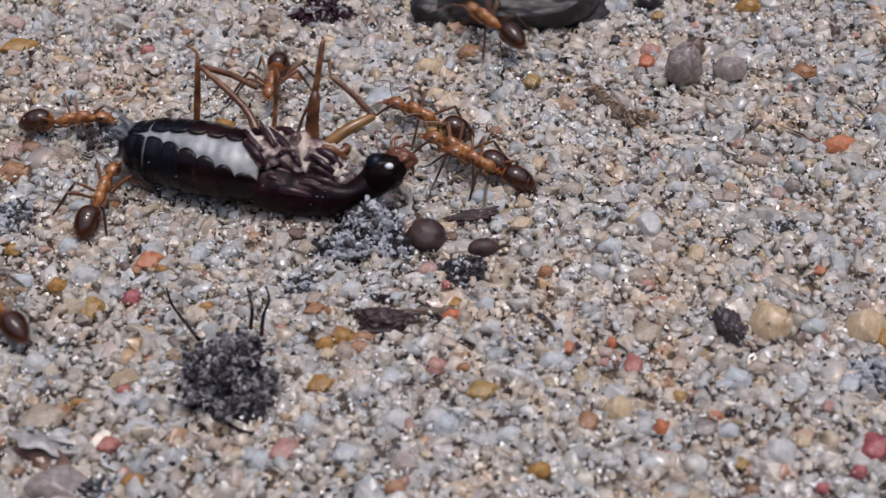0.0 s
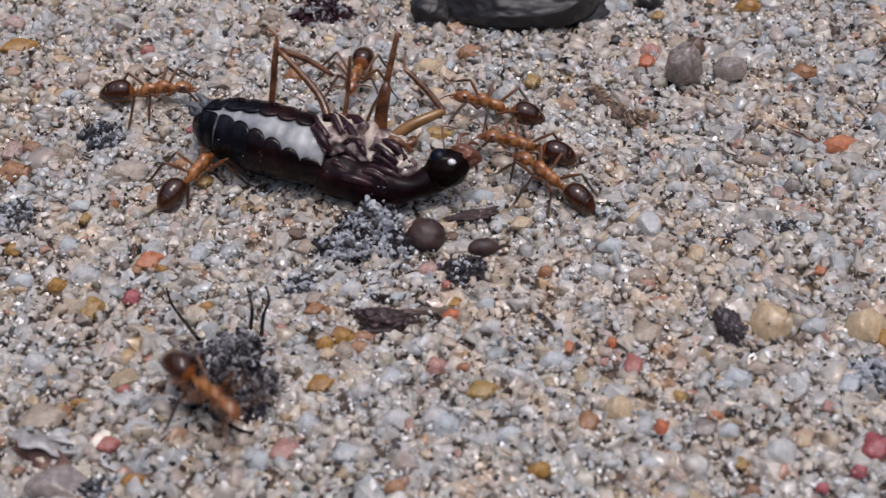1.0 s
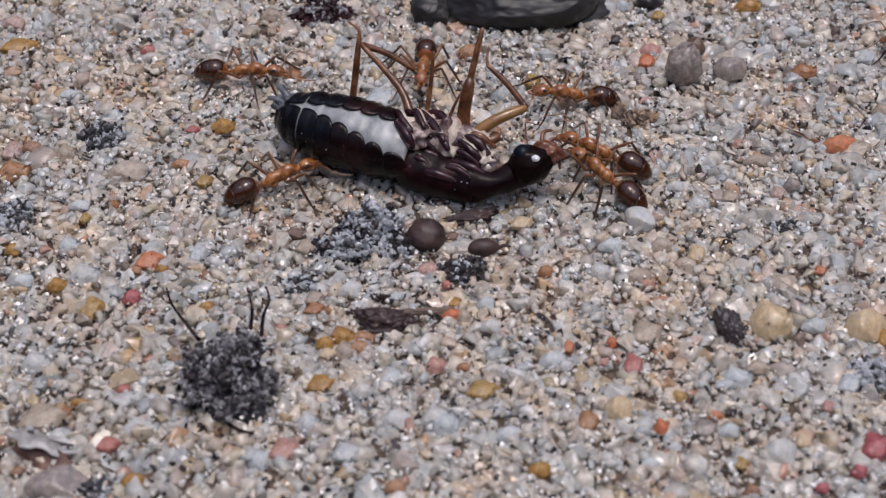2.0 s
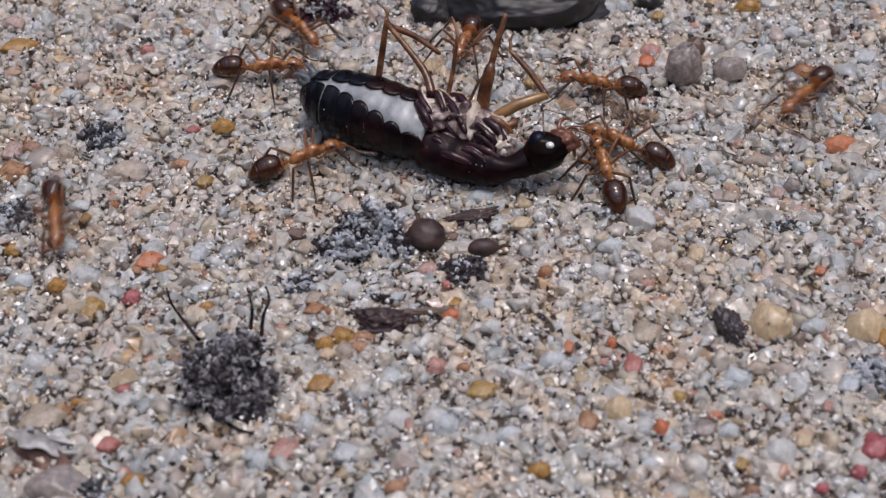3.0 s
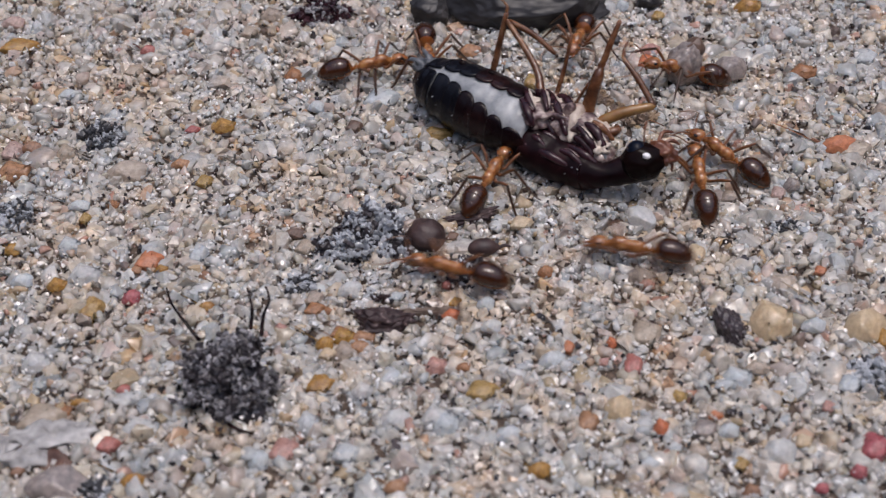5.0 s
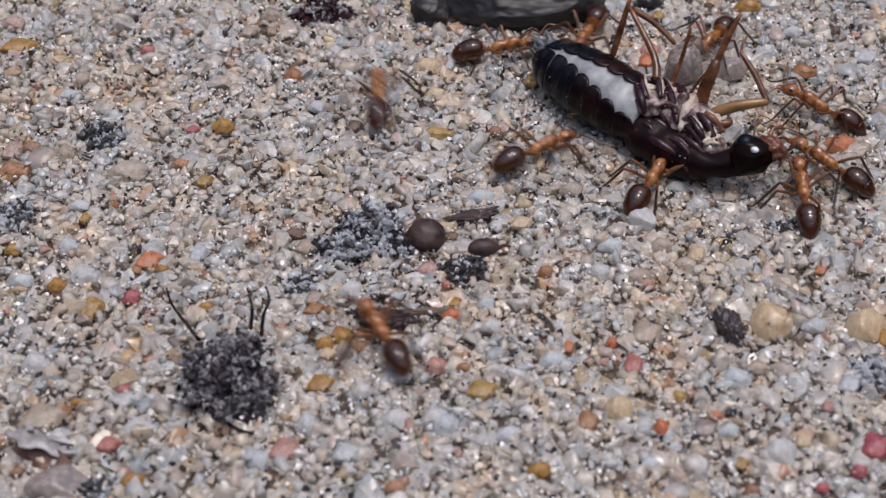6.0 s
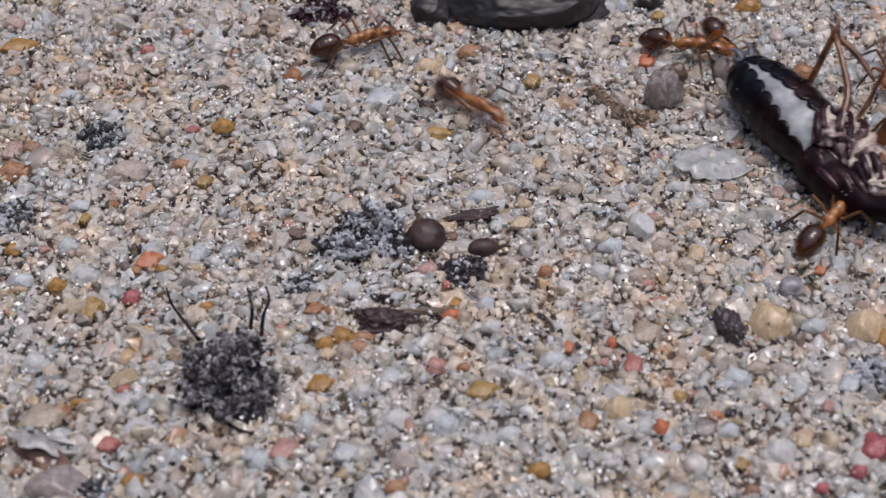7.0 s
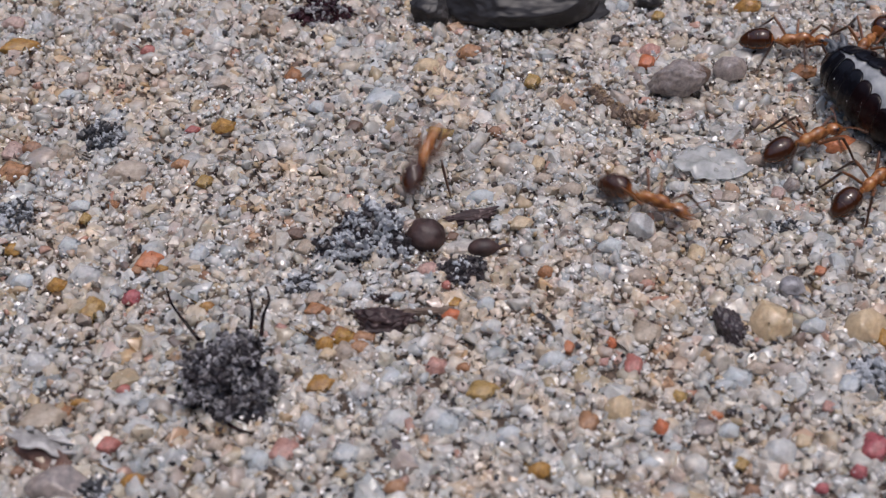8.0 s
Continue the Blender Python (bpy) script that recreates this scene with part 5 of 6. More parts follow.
    # stiff legs sticking up
    legs = [
        ("hind", [(-0.75, 0.95, 2.3), (-1.6, 1.7, 3.0), (-3.72, 2.35, 4.3)], [0.2, 0.21, 0.2, 0.18, 0.17, 0.155, 0.14, 0.13, 0.12], LIMB,
         [(-3.7, 2.4, 4.25), (-2.6, 2.85, 3.75), (-1.45, 3.0, 3.1)], None),
        ("hind", [(-3.84, 1.35, 1.5), (-3.86, 1.95, 3.1), (-3.9, 2.5, 4.55)], [0.13, 0.15, 0.16, 0.16, 0.16, 0.15, 0.14, 0.12, 0.1], LIMB,
         None, [(-3.9, 2.5, 4.5), (-4.0, 2.65, 4.85), (-4.55, 2.8, 5.0)]),
        ("middle", [(-0.02, 1.1, 2.5), (-0.08, 1.7, 3.5), (-0.2, 2.3, 4.9)], [0.1, 0.11, 0.11, 0.105, 0.1, 0.095, 0.09, 0.08, 0.07], LIMB, None, None),
        ("middle", [(1.85, 0.75, 2.2), (1.75, 1.15, 3.1), (1.76, 1.75, 4.3)], [0.24, 0.29, 0.31, 0.31, 0.3, 0.29, 0.28, 0.26, 0.2], LIMB,
         [(1.76, 1.75, 4.3), (1.8, 2.3, 5.3), (1.82, 2.95, 6.25)], [(1.1, 0.9, 2.5), (1.3, 1.3, 3.3), (1.62, 1.75, 4.1)]),
        ("front", [(2.35, 1.0, 2.15), (3.1, 1.75, 2.6), (4.05, 2.7, 2.85)], [0.2, 0.25, 0.27, 0.27, 0.26, 0.25, 0.23, 0.2, 0.17], PALE_LIMB,
         [(4.05, 2.7, 2.85), (3.0, 3.05, 3.6), (1.98, 3.25, 4.2)], [(1.98, 3.25, 4.2), (1.85, 3.5, 4.5), (1.75, 3.95, 4.65)]),
        ("front", [(2.9, 0.4, 2.1), (3.4, 0.85, 2.3), (3.15, 1.2, 2.2)], [0.2, 0.22, 0.23, 0.22, 0.2, 0.18, 0.16, 0.14, 0.12], LIMB, None, None),
    ]
    for kind, thigh, radii, mat, shank, foot in legs:
        bm = bmesh.new()
        tube(bm, smooth_line(thigh, 4), radii, 10)
        leg = part(kind + "_leg", bm, mat, root, "stiff brown leg pointing up")
        if shank:
            bm = bmesh.new()
            tube(bm, smooth_line(shank, 4), [0.15, 0.15, 0.15, 0.145, 0.14, 0.135, 0.125, 0.115, 0.09], 9)
            part("shank", bm, LIMB, leg, "dark reddish brown shank")
        if foot:
            bm = bmesh.new()
            tube(bm, smooth_line(foot, 4), [0.085, 0.08, 0.075, 0.07, 0.065, 0.06, 0.05, 0.045, 0.03], 8)
            part("foot", bm, LIMB, leg)
    return tagged(root, "dead black insect on its back with stiff brown legs", "insect")


ANT_LABELS = [
    ("tail", "amber ant gripping the dead insect by its tail"),
    ("low", "amber ant pushing against the side of the dead insect"),
    ("mid", "amber ant with black gaster holding the raised legs"),
    ("behind", "amber ant tugging at the tail of the dead insect"),
    ("upper", "amber ant hauling the dead insect by a front leg"),
    ("right", "amber ant pulling the dead insect by its mouth"),
    ("front", "reddish amber ant dragging the head of the dead insect"),
    ("topleaver", "amber ant leaving past the dark stone"),
    ("edgeleaver", "amber ant with brown gaster walking off over sand"),
    ("lowrunner", "amber ant running past the dark clod"),
    ("down", "slim amber ant running down over the sand"),
    ("upleft", "slim amber ant running beside the dark clod"),
    ("visitor", "amber ant circling near the grey stone"),
    ("climber", "amber ant running up across open sand"),
    ("wanderer", "reddish amber ant wandering over open sand"),
    ("northrunner", "dark amber ant climbing over the brown seed"),
    ("roamer", "amber ant roaming across the open sand"),
    ("southrunner", "amber ant following the dead insect over sand"),
    ("laststart", "amber ant hurrying past the ash crust"),
]


def on(x, y, turn, z=0.0, pitch=0.0):
    """A pose on the sand: mm, heading in degrees, lift in mm, nose-up pitch in degrees."""
    return pose(x * MM, y * MM, (ground_height(x, y) + z) * MM, 0, -pitch, turn)


TRIPOD = {("fore", 1): 0.0, ("mid", -1): 0.0, ("hind", 1): 0.0, ("fore", -1): 0.5, ("mid", 1): 0.5, ("hind", -1): 0.5}


def march(ant, rows, seed):
    """Keys an ant along its rows and swings its legs in step with the way it covers."""
    walk(ant, rows)
    rng = random.Random(seed)
    legs = [c for c in ant.children if "hip" in c]
    feelers = [c for c in ant.children if c.name.startswith("antenna")]
    times, phase, gait = [], [], []
    total = 0.0
    for f in range(0, int(CLIP * FPS) + 1, 3):
        t = f / FPS
        k = max(i for i in range(len(rows)) if rows[i][0] <= t + 1e-6)
        k = min(k, len(rows) - 2)
        (t0, a), (t1, b) = rows[k], rows[k + 1]
        speed = (b.translation - a.translation).length / MM / (t1 - t0)
        total += min(4.2, speed / 2.2 + (0.6 if speed > 0.4 else 0.0)) * 3 / FPS
        times.append(t)
        phase.append(total)
        gait.append(min(1.0, speed / 5.0))
    for leg in legs:
        kind, side = leg["hip"], leg["side"]
        base = leg.location / MM
        own = rng.uniform(-9, 9)
        drop = rng.uniform(-5, 5)
        lrows, last = [], None
        for n, (t, ph, g) in enumerate(zip(times, phase, gait)):
            u = 2 * math.pi * (ph + TRIPOD[kind, side])
            swing = own + side * -(8 + 15 * g) * math.sin(u)
            lift = drop + (4 + 9 * g) * max(0.0, math.cos(u))
            now = (round(swing, 1), round(lift, 1))
            if now == last and 0 < n < len(times) - 1:
                continue
            last = now
            lrows.append((t, pose(base.x * MM, base.y * MM, base.z * MM, side * lift, 0, swing)))
        walk(leg, lrows)
    for k, fe in enumerate(feelers):
        base = fe.location / MM
        s = 1 if base.y > 0 else -1
        a = rng.uniform(0, 6)
        walk(fe, [(t, pose(base.x * MM, base.y * MM, base.z * MM, 0, 10 * math.sin(a + t * 6.1), s * 12 * math.sin(a + t * 8.3 + k))) for t in [0.25 * q for q in range(33)]])


def motions():
    march(ANTS["tail"], [(0.0, on(-16.82, 7.86, 0, 0.00, 3)), (0.3, on(-15.62, 8.99, 7, 0.00, 3)), (0.5, on(-15.17, 9.20, -2, 0.00, 3)), (1.0, on(-13.45, 10.09, 2, 0.00, 3)), (1.5, on(-11.37, 9.61, 14, 0.00, 3)), (1.7, on(-9.97, 10.66, -6, 0.00, 3)), (2.8, on(-8.69, 12.23, 0, 0.00, 3)), (3.0, on(-8.41, 12.09, 0, 0.00, 3)), (3.2, on(-8.34, 12.18, 18, 0.00, 3)), (3.5, on(-8.48, 12.26, -7, 0.00, 3)), (4.0, on(-6.84, 12.03, 13, 0.00, 3)), (4.2, on(-5.77, 12.12, -7, 0.00, 3)), (4.5, on(-5.06, 12.37, 2, 0.00, 3)), (4.7, on(-4.64, 12.16, 15, 0.00, 3)), (5.8, on(1.78, 13.14, -5, 0.00, 3)), (6.0, on(3.02, 13.61, 9, 0.00, 3)), (6.2, on(4.71, 14.23, 10, 0.00, 3)), (6.5, on(7.70, 14.58, -5, 0.00, 3)), (6.8, on(10.35, 13.69, 2, 0.05, 3)), (7.0, on(12.07, 13.71, -20, 0.10, 3)), (7.2, on(12.80, 13.2, -9, 0.10, 3)), (7.3, on(13.08, 13.1, -3, 0.05, 3)), (7.5, on(14.22, 13.44, -8, 0.00, 3)), (7.7, on(16.11, 13.77, -11, 0.00, 3)), (8.0, on(17.14, 14.16, -7, 0.00, 3))], 1)
    march(ANTS["low"], [(0.0, on(-14.71, 2.80, 77, 0.00, 8)), (0.3, on(-13.92, 3.57, 64, 0.00, 8)), (0.5, on(-11.76, 2.49, 41, 0.00, 8)), (0.7, on(-12.09, 3.71, 76, 0.00, 8)), (1.0, on(-10.71, 4.40, 55, 0.00, 8)), (1.2, on(-10.49, 5.02, 36, 0.00, 8)), (1.5, on(-10.41, 4.88, 37, 0.00, 8)), (1.7, on(-7.89, 3.26, 15, 0.00, 8)), (2.8, on(-6.49, 6.28, 69, 0.00, 8)), (3.0, on(-6.09, 5.26, 20, 0.00, 8)), (3.2, on(-4.70, 4.23, 14, 0.00, 8)), (3.5, on(-1.86, 3.79, 27, 0.00, 8)), (4.0, on(1.34, 4.03, 51, 0.00, 8)), (4.2, on(1.85, 4.02, 55, 0.00, 8)), (4.5, on(1.57, 4.79, 69, 0.00, 8)), (4.7, on(1.30, 4.47, 62, 0.00, 8)), (5.8, on(8.31, 3.54, 65, 0.00, 8)), (6.0, on(9.35, 4.04, 59, 0.00, 8)), (6.2, on(9.93, 4.36, 71, 0.00, 8)), (6.5, on(12.92, 3.38, 60, 0.00, 8)), (6.8, on(14.93, 2.13, 42, 0.00, 8)), (7.0, on(16.63, 1.12, 48, 0.00, 8)), (7.3, on(17.70, 1.95, 45, 0.00, 8)), (7.5, on(18.48, 2.22, 43, 0.00, 8)), (7.7, on(19.05, 3.17, 43, 0.00, 8)), (8.0, on(18.85, 3.44, 39, 0.00, 8))], 2)
    march(ANTS["mid"], [(0.0, on(-8.02, 10.93, -93, 0.00, 10)), (0.3, on(-6.73, 10.88, -92, 0.00, 10)), (0.5, on(-6.58, 10.99, -88, 0.00, 10)), (1.0, on(-4.11, 11.34, -98, 0.00, 10)), (1.5, on(-2.53, 11.87, -89, 0.00, 10)), (1.7, on(-1.82, 11.85, -91, 0.00, 10)), (2.8, on(0.70, 13.56, -100, 0.00, 10)), (3.0, on(1.05, 14.04, -103, 0.00, 10)), (3.5, on(1.19, 14.16, -102, 0.00, 10)), (4.0, on(2.92, 14.78, -106, 0.48, 10)), (4.5, on(4.65, 13.93, -105, 0.00, 10)), (4.7, on(5.11, 14.04, -103, 0.00, 10)), (5.8, on(12.16, 14.3, -120, 0.15, 10)), (6.0, on(13.07, 14.14, -120, 0.1, 10)), (6.2, on(14.26, 12.79, -134, 0.00, 10)), (6.5, on(16.68, 12.81, -115, 0.00, 10)), (6.8, on(19.36, 11.08, -124, 0.00, 10)), (7.0, on(21.58, 12.03, -117)), (7.3, on(22.58, 11.69, -119)), (7.5, on(23.71, 11.92, -119)), (7.7, on(25.41, 12.27, -119)), (8.0, on(26.74, 13.21, -119))], 3)
    march(ANTS["behind"], [(0.0, on(-13.44, 24.29, -74)), (2.4, on(-12.72, 23.28, -73)), (2.8, on(-9.87, 15.95, -63)), (3.0, on(-7.13, 15.52, -58)), (3.2, on(-6.22, 15.47, -59)), (3.5, on(-4.14, 13.33, -62)), (4.0, on(-3.11, 11.93, -58)), (4.2, on(-3.18, 12.50, -87)), (4.5, on(-1.91, 11.92, -83)), (4.7, on(-1.45, 12.09, -83)), (5.8, on(4.80, 14.78, -101, 0.33, 0)), (6.0, on(7.00, 14.67, -113)), (6.2, on(8.74, 14.79, -109)), (6.5, on(10.70, 15.27, -100)), (6.8, on(12.34, 14.1, -109, 0.15, 0)), (7.0, on(13.77, 13.65, -74)), (7.2, on(17.11, 12.37, -129)), (7.3, on(17.82, 12.17, -130)), (7.5, on(19.10, 11.82, -134)), (7.7, on(20.19, 13.58, -128)), (8.0, on(20.70, 14.06, -128))], 4)
    march(ANTS["upper"], [(0.0, on(-1.13, 8.36, 161, 0.00, 14)), (0.3, on(-0.19, 8.32, 158, 0.00, 14)), (0.5, on(0.06, 8.95, 171, 0.00, 14)), (1.0, on(2.04, 8.99, 173, 0.00, 14)), (1.5, on(4.13, 8.95, 171, 0.00, 14)), (1.7, on(5.12, 9.15, 180, 0.00, 14)), (2.8, on(6.33, 10.92, 194, 0.00, 14)), (3.0, on(7.01, 10.78, 183, 0.00, 14)), (3.2, on(7.12, 11.39, 180, 0.00, 14)), (3.5, on(7.14, 11.19, 175, 0.00, 14)), (4.0, on(8.25, 11.29, 175, 0.00, 14)), (4.2, on(9.28, 11.29, 175, 0.00, 14)), (4.5, on(10.06, 11.39, 180, 0.00, 14)), (4.7, on(10.16, 12.07, 188, 0.27, 14)), (5.8, on(16.03, 8.70, 150, 0.00, 14)), (6.0, on(17.08, 9.09, 150, 0.00, 14)), (6.2, on(17.76, 8.97, 157, 0.00, 14)), (6.5, on(21.13, 8.21, 159)), (6.8, on(22.94, 6.83, 162)), (7.0, on(25.35, 7.25, 162)), (7.5, on(27.08, 7.04, 162)), (8.0, on(29.98, 8.10, 162))], 5)
    march(ANTS["right"], [(0.0, on(0.64, 5.61, 157, 0.00, 10)), (0.3, on(1.19, 5.62, 153, 0.00, 10)), (0.5, on(1.54, 6.40, 172, 0.00, 10)), (1.0, on(3.34, 5.95, 170, 0.00, 10)), (1.5, on(5.34, 5.36, 149, 0.00, 10)), (1.7, on(6.24, 5.65, 159, 0.00, 10)), (2.8, on(7.35, 5.47, 140, 0.00, 10)), (3.0, on(7.89, 6.28, 157, 0.00, 10)), (3.2, on(8.10, 6.62, 163, 0.00, 10)), (3.5, on(8.33, 6.32, 159, 0.00, 10)), (4.0, on(9.57, 6.09, 150, 0.00, 10)), (4.2, on(10.47, 6.44, 150, 0.00, 10)), (4.5, on(11.14, 6.20, 147, 0.00, 10)), (4.7, on(11.33, 5.93, 144, 0.00, 10)), (5.8, on(16.27, 4.94, 135, 0.00, 10)), (6.0, on(16.76, 4.83, 139, 0.00, 10)), (6.2, on(17.60, 5.03, 140, 0.00, 10)), (6.5, on(20.23, 4.13, 141)), (6.8, on(21.95, 2.29, 144)), (7.0, on(24.24, 2.67, 143)), (7.5, on(25.90, 2.48, 143)), (8.0, on(28.64, 3.44, 142))], 6)
    march(ANTS["front"], [(0.0, on(1.56, 4.60, 158, 0.00, 12)), (0.3, on(2.58, 5.29, 169, 0.00, 12)), (0.5, on(3.20, 4.86, 158, 0.00, 12)), (1.0, on(4.45, 3.79, 140, 0.00, 12)), (1.5, on(5.98, 3.38, 129, 0.00, 12)), (1.7, on(6.80, 3.75, 139, 0.00, 12)), (2.8, on(6.87, 4.48, 109, 0.00, 12)), (3.0, on(7.08, 4.68, 102, 0.00, 12)), (3.2, on(7.11, 4.59, 98, 0.00, 12)), (3.5, on(7.55, 4.70, 95, 0.00, 12)), (4.0, on(9.03, 5.23, 104, 0.00, 12)), (4.2, on(9.43, 4.99, 94, 0.00, 12)), (4.5, on(9.72, 4.79, 91, 0.00, 12)), (4.7, on(10.03, 4.50, 94, 0.00, 12)), (5.8, on(15.17, 3.25, 93, 0.00, 12)), (6.0, on(15.59, 3.08, 90, 0.00, 12)), (6.2, on(16.69, 2.96, 99, 0.00, 12)), (6.5, on(18.73, 2.57, 84, 0.00, 12)), (6.8, on(20.29, 0.70, 89)), (7.0, on(22.54, 1.06, 88)), (7.5, on(24.16, 0.88, 87)), (8.0, on(26.84, 1.80, 85))], 7)
    march(ANTS["topleaver"], [(0.0, on(2.25, 15.03, 129, 0.54, 0)), (0.1, on(0.67, 16.89, 142, 0.82, 0)), (0.2, on(-1.36, 20.86, 141)), (0.4, on(-4.48, 25.57, 154)), (8.0, on(-4.79, 25.69, 154))], 8)
    march(ANTS["edgeleaver"], [(0.0, on(-17.93, -4.30, 130)), (0.1, on(-19.86, -2.31, 130)), (0.3, on(-23.16, 0.11, 139)), (8.0, on(-23.30, 0.18, 139))], 9)
    march(ANTS["lowrunner"], [(0.0, on(-23.52, 0.56, -20)), (0.4, on(-22.47, 0.20, -20)), (0.5, on(-19.68, -0.87, -21)), (0.6, on(-14.37, -2.42, -21)), (0.7, on(-12.67, -4.88, -14)), (0.8, on(-12.11, -5.61, 2)), (0.9, on(-10.65, -6.49, 7)), (1.0, on(-8.67, -9.85, -46, 0.94, 0)), (1.1, on(-8.63, -11.58, -49)), (1.2, on(-9.59, -14.25, -83)), (1.35, on(-9.61, -17.02, -94)), (8.0, on(-9.64, -17.14, -94))], 10)
    march(ANTS["down"], [(0.0, on(-25.54, 15.91, -25)), (2.4, on(-24.58, 15.42, -25)), (2.6, on(-19.60, 12.75, -31)), (2.8, on(-14.51, 9.01, -37)), (2.9, on(-15.43, 7.07, -84)), (3.0, on(-16.45, 1.03, -77)), (3.1, on(-16.27, -1.85, -81)), (3.2, on(-15.19, -9.22, -80)), (3.3, on(-14.59, -13.23, -81)), (3.45, on(-13.95, -17.48, -82)), (8.0, on(-13.92, -17.60, -82))], 11)
    march(ANTS["upleft"], [(0.0, on(-7.02, -17.27, 101)), (3.0, on(-7.02, -17.27, 101)), (3.1, on(-7.80, -15.25, 101)), (3.2, on(-8.70, -12.86, 100)), (3.3, on(-9.71, -10.09, 106, 0.22, 0)), (3.4, on(-11.62, -8.11, 124)), (3.5, on(-14.40, -6.07, 138)), (3.6, on(-17.59, -0.93, 122)), (3.7, on(-21.03, 1.67, 133)), (3.85, on(-24.70, 4.04, 142)), (8.0, on(-24.82, 4.04, 142))], 12)
    march(ANTS["visitor"], [(0.0, on(23.47, 13.99, 167)), (2.5, on(23.24, 14.16, 171)), (2.8, on(19.54, 15.19, 192)), (2.9, on(18.97, 14.80, 209)), (3.0, on(16.82, 9.77, 230)), (3.1, on(15.78, 9.74, 211)), (3.2, on(14.28, 9.68, 200)), (3.3, on(14.00, 10.31, 194)), (3.5, on(13.22, 10.42, 196)), (3.7, on(12.67, 10.16, 212)), (3.9, on(12.85, 9.89, 225)), (4.0, on(13.37, 8.85, 228)), (4.1, on(13.96, 9.78, 224)), (4.2, on(13.90, 10.38, 173)), (4.3, on(14.62, 12.65, 197)), (4.5, on(15.46, 15.17, 215)), (4.7, on(14.46, 16.30, 207)), (4.9, on(11.98, 20.65, 191)), (5.2, on(9.71, 24.94, 180)), (8.0, on(9.57, 25.06, 180))], 13)
    march(ANTS["climber"], [(0.0, on(11.38, -16.60, 139)), (3.8, on(11.38, -16.60, 139)), (4.0, on(9.49, -12.95, 124)), (4.1, on(8.33, -12.09, 131)), (4.2, on(7.17, -11.29, 140)), (4.3, on(6.76, -7.85, 98)), (4.4, on(6.14, -4.61, 102)), (4.5, on(6.22, -4.12, 110)), (4.6, on(5.26, -3.56, 111)), (4.7, on(4.38, -2.57, 108)), (4.85, on(2.27, -2.10, 143)), (5.0, on(0.24, -2.16, 162)), (5.25, on(-6.44, -3.15, 176)), (5.5, on(-14.43, -1.79, 169)), (5.7, on(-21.29, -0.29, 166)), (8.0, on(-21.41, -0.29, 166))], 14)
    march(ANTS["wanderer"], [(0.0, on(21.36, -1.14, 129)), (3.8, on(20.97, -0.79, 130)), (4.0, on(19.05, 2.05, 107)), (4.1, on(17.22, 4.29, 130)), (4.2, on(16.39, 3.56, 139)), (4.3, on(14.21, 1.40, 162)), (4.4, on(13.28, 0.50, 166)), (4.5, on(13.25, -0.09, 152)), (4.7, on(12.71, -0.53, 150)), (5.0, on(7.80, -0.92, 169)), (5.2, on(3.64, -1.00, 165)), (5.35, on(1.39, 0.27, 146, 0.38, 0)), (5.45, on(1.03, 2.06, 106)), (5.55, on(1.22, 3.78, 77)), (5.8, on(3.24, 6.73, 39)), (5.9, on(3.28, 6.35, 34)), (6.0, on(4.40, 5.73, 33)), (6.2, on(5.20, 4.12, 24)), (6.3, on(5.45, 3.26, 2)), (6.4, on(6.70, 0.51, -31)), (6.5, on(8.48, -3.08, -38)), (6.6, on(12.15, -4.97, -22, 0.52, 0)), (6.7, on(15.70, -6.77, -33)), (6.85, on(19.55, -8.85, -33)), (7.0, on(21.02, -9.71, -33)), (8.0, on(21.05, -9.74, -33))], 15)
    march(ANTS["northrunner"], [(0.0, on(0.31, -16.80, 90)), (5.3, on(0.31, -16.80, 90)), (5.6, on(0.12, -7.85, 95)), (5.8, on(-0.44, 0.96, 94, 0.78, 0)), (5.9, on(-1.77, 4.64, 98)), (6.0, on(-3.01, 10.14, 90)), (6.1, on(-7.10, 12.83, 127)), (6.2, on(-7.87, 15.39, 145)), (6.3, on(-7.06, 18.64, 111)), (6.45, on(-8.19, 24.47, 108)), (8.0, on(-8.21, 24.77, 108))], 16)
    march(ANTS["roamer"], [(0.0, on(-3.98, -16.80, 78)), (5.3, on(-3.98, -16.80, 78)), (5.6, on(-1.52, -10.31, 70)), (5.8, on(-0.12, -6.67, 54)), (5.9, on(-0.21, -6.28, 63)), (6.0, on(-2.49, -5.70, 115, 0.08, 0)), (6.1, on(-3.72, -4.36, 109)), (6.2, on(-5.37, -1.71, 123)), (6.3, on(-5.92, 0.61, 103)), (6.4, on(-5.96, 3.18, 97)), (6.5, on(-7.82, 10.51, 102)), (6.6, on(-6.79, 17.34, 94)), (6.7, on(-5.71, 18.06, 55)), (6.8, on(-4.73, 17.25, 25)), (7.0, on(-4.03, 14.38, 22)), (7.1, on(-3.80, 13.75, 10)), (7.2, on(-1.11, 11.98, -9)), (7.3, on(0.56, 11.21, -19)), (7.4, on(4.55, 10.65, -10)), (7.5, on(6.67, 9.47, -12)), (7.7, on(6.04, 8.25, -40)), (7.8, on(7.62, 5.44, -44)), (7.9, on(7.95, 3.54, -57)), (8.0, on(8.94, 2.18, -32))], 17)
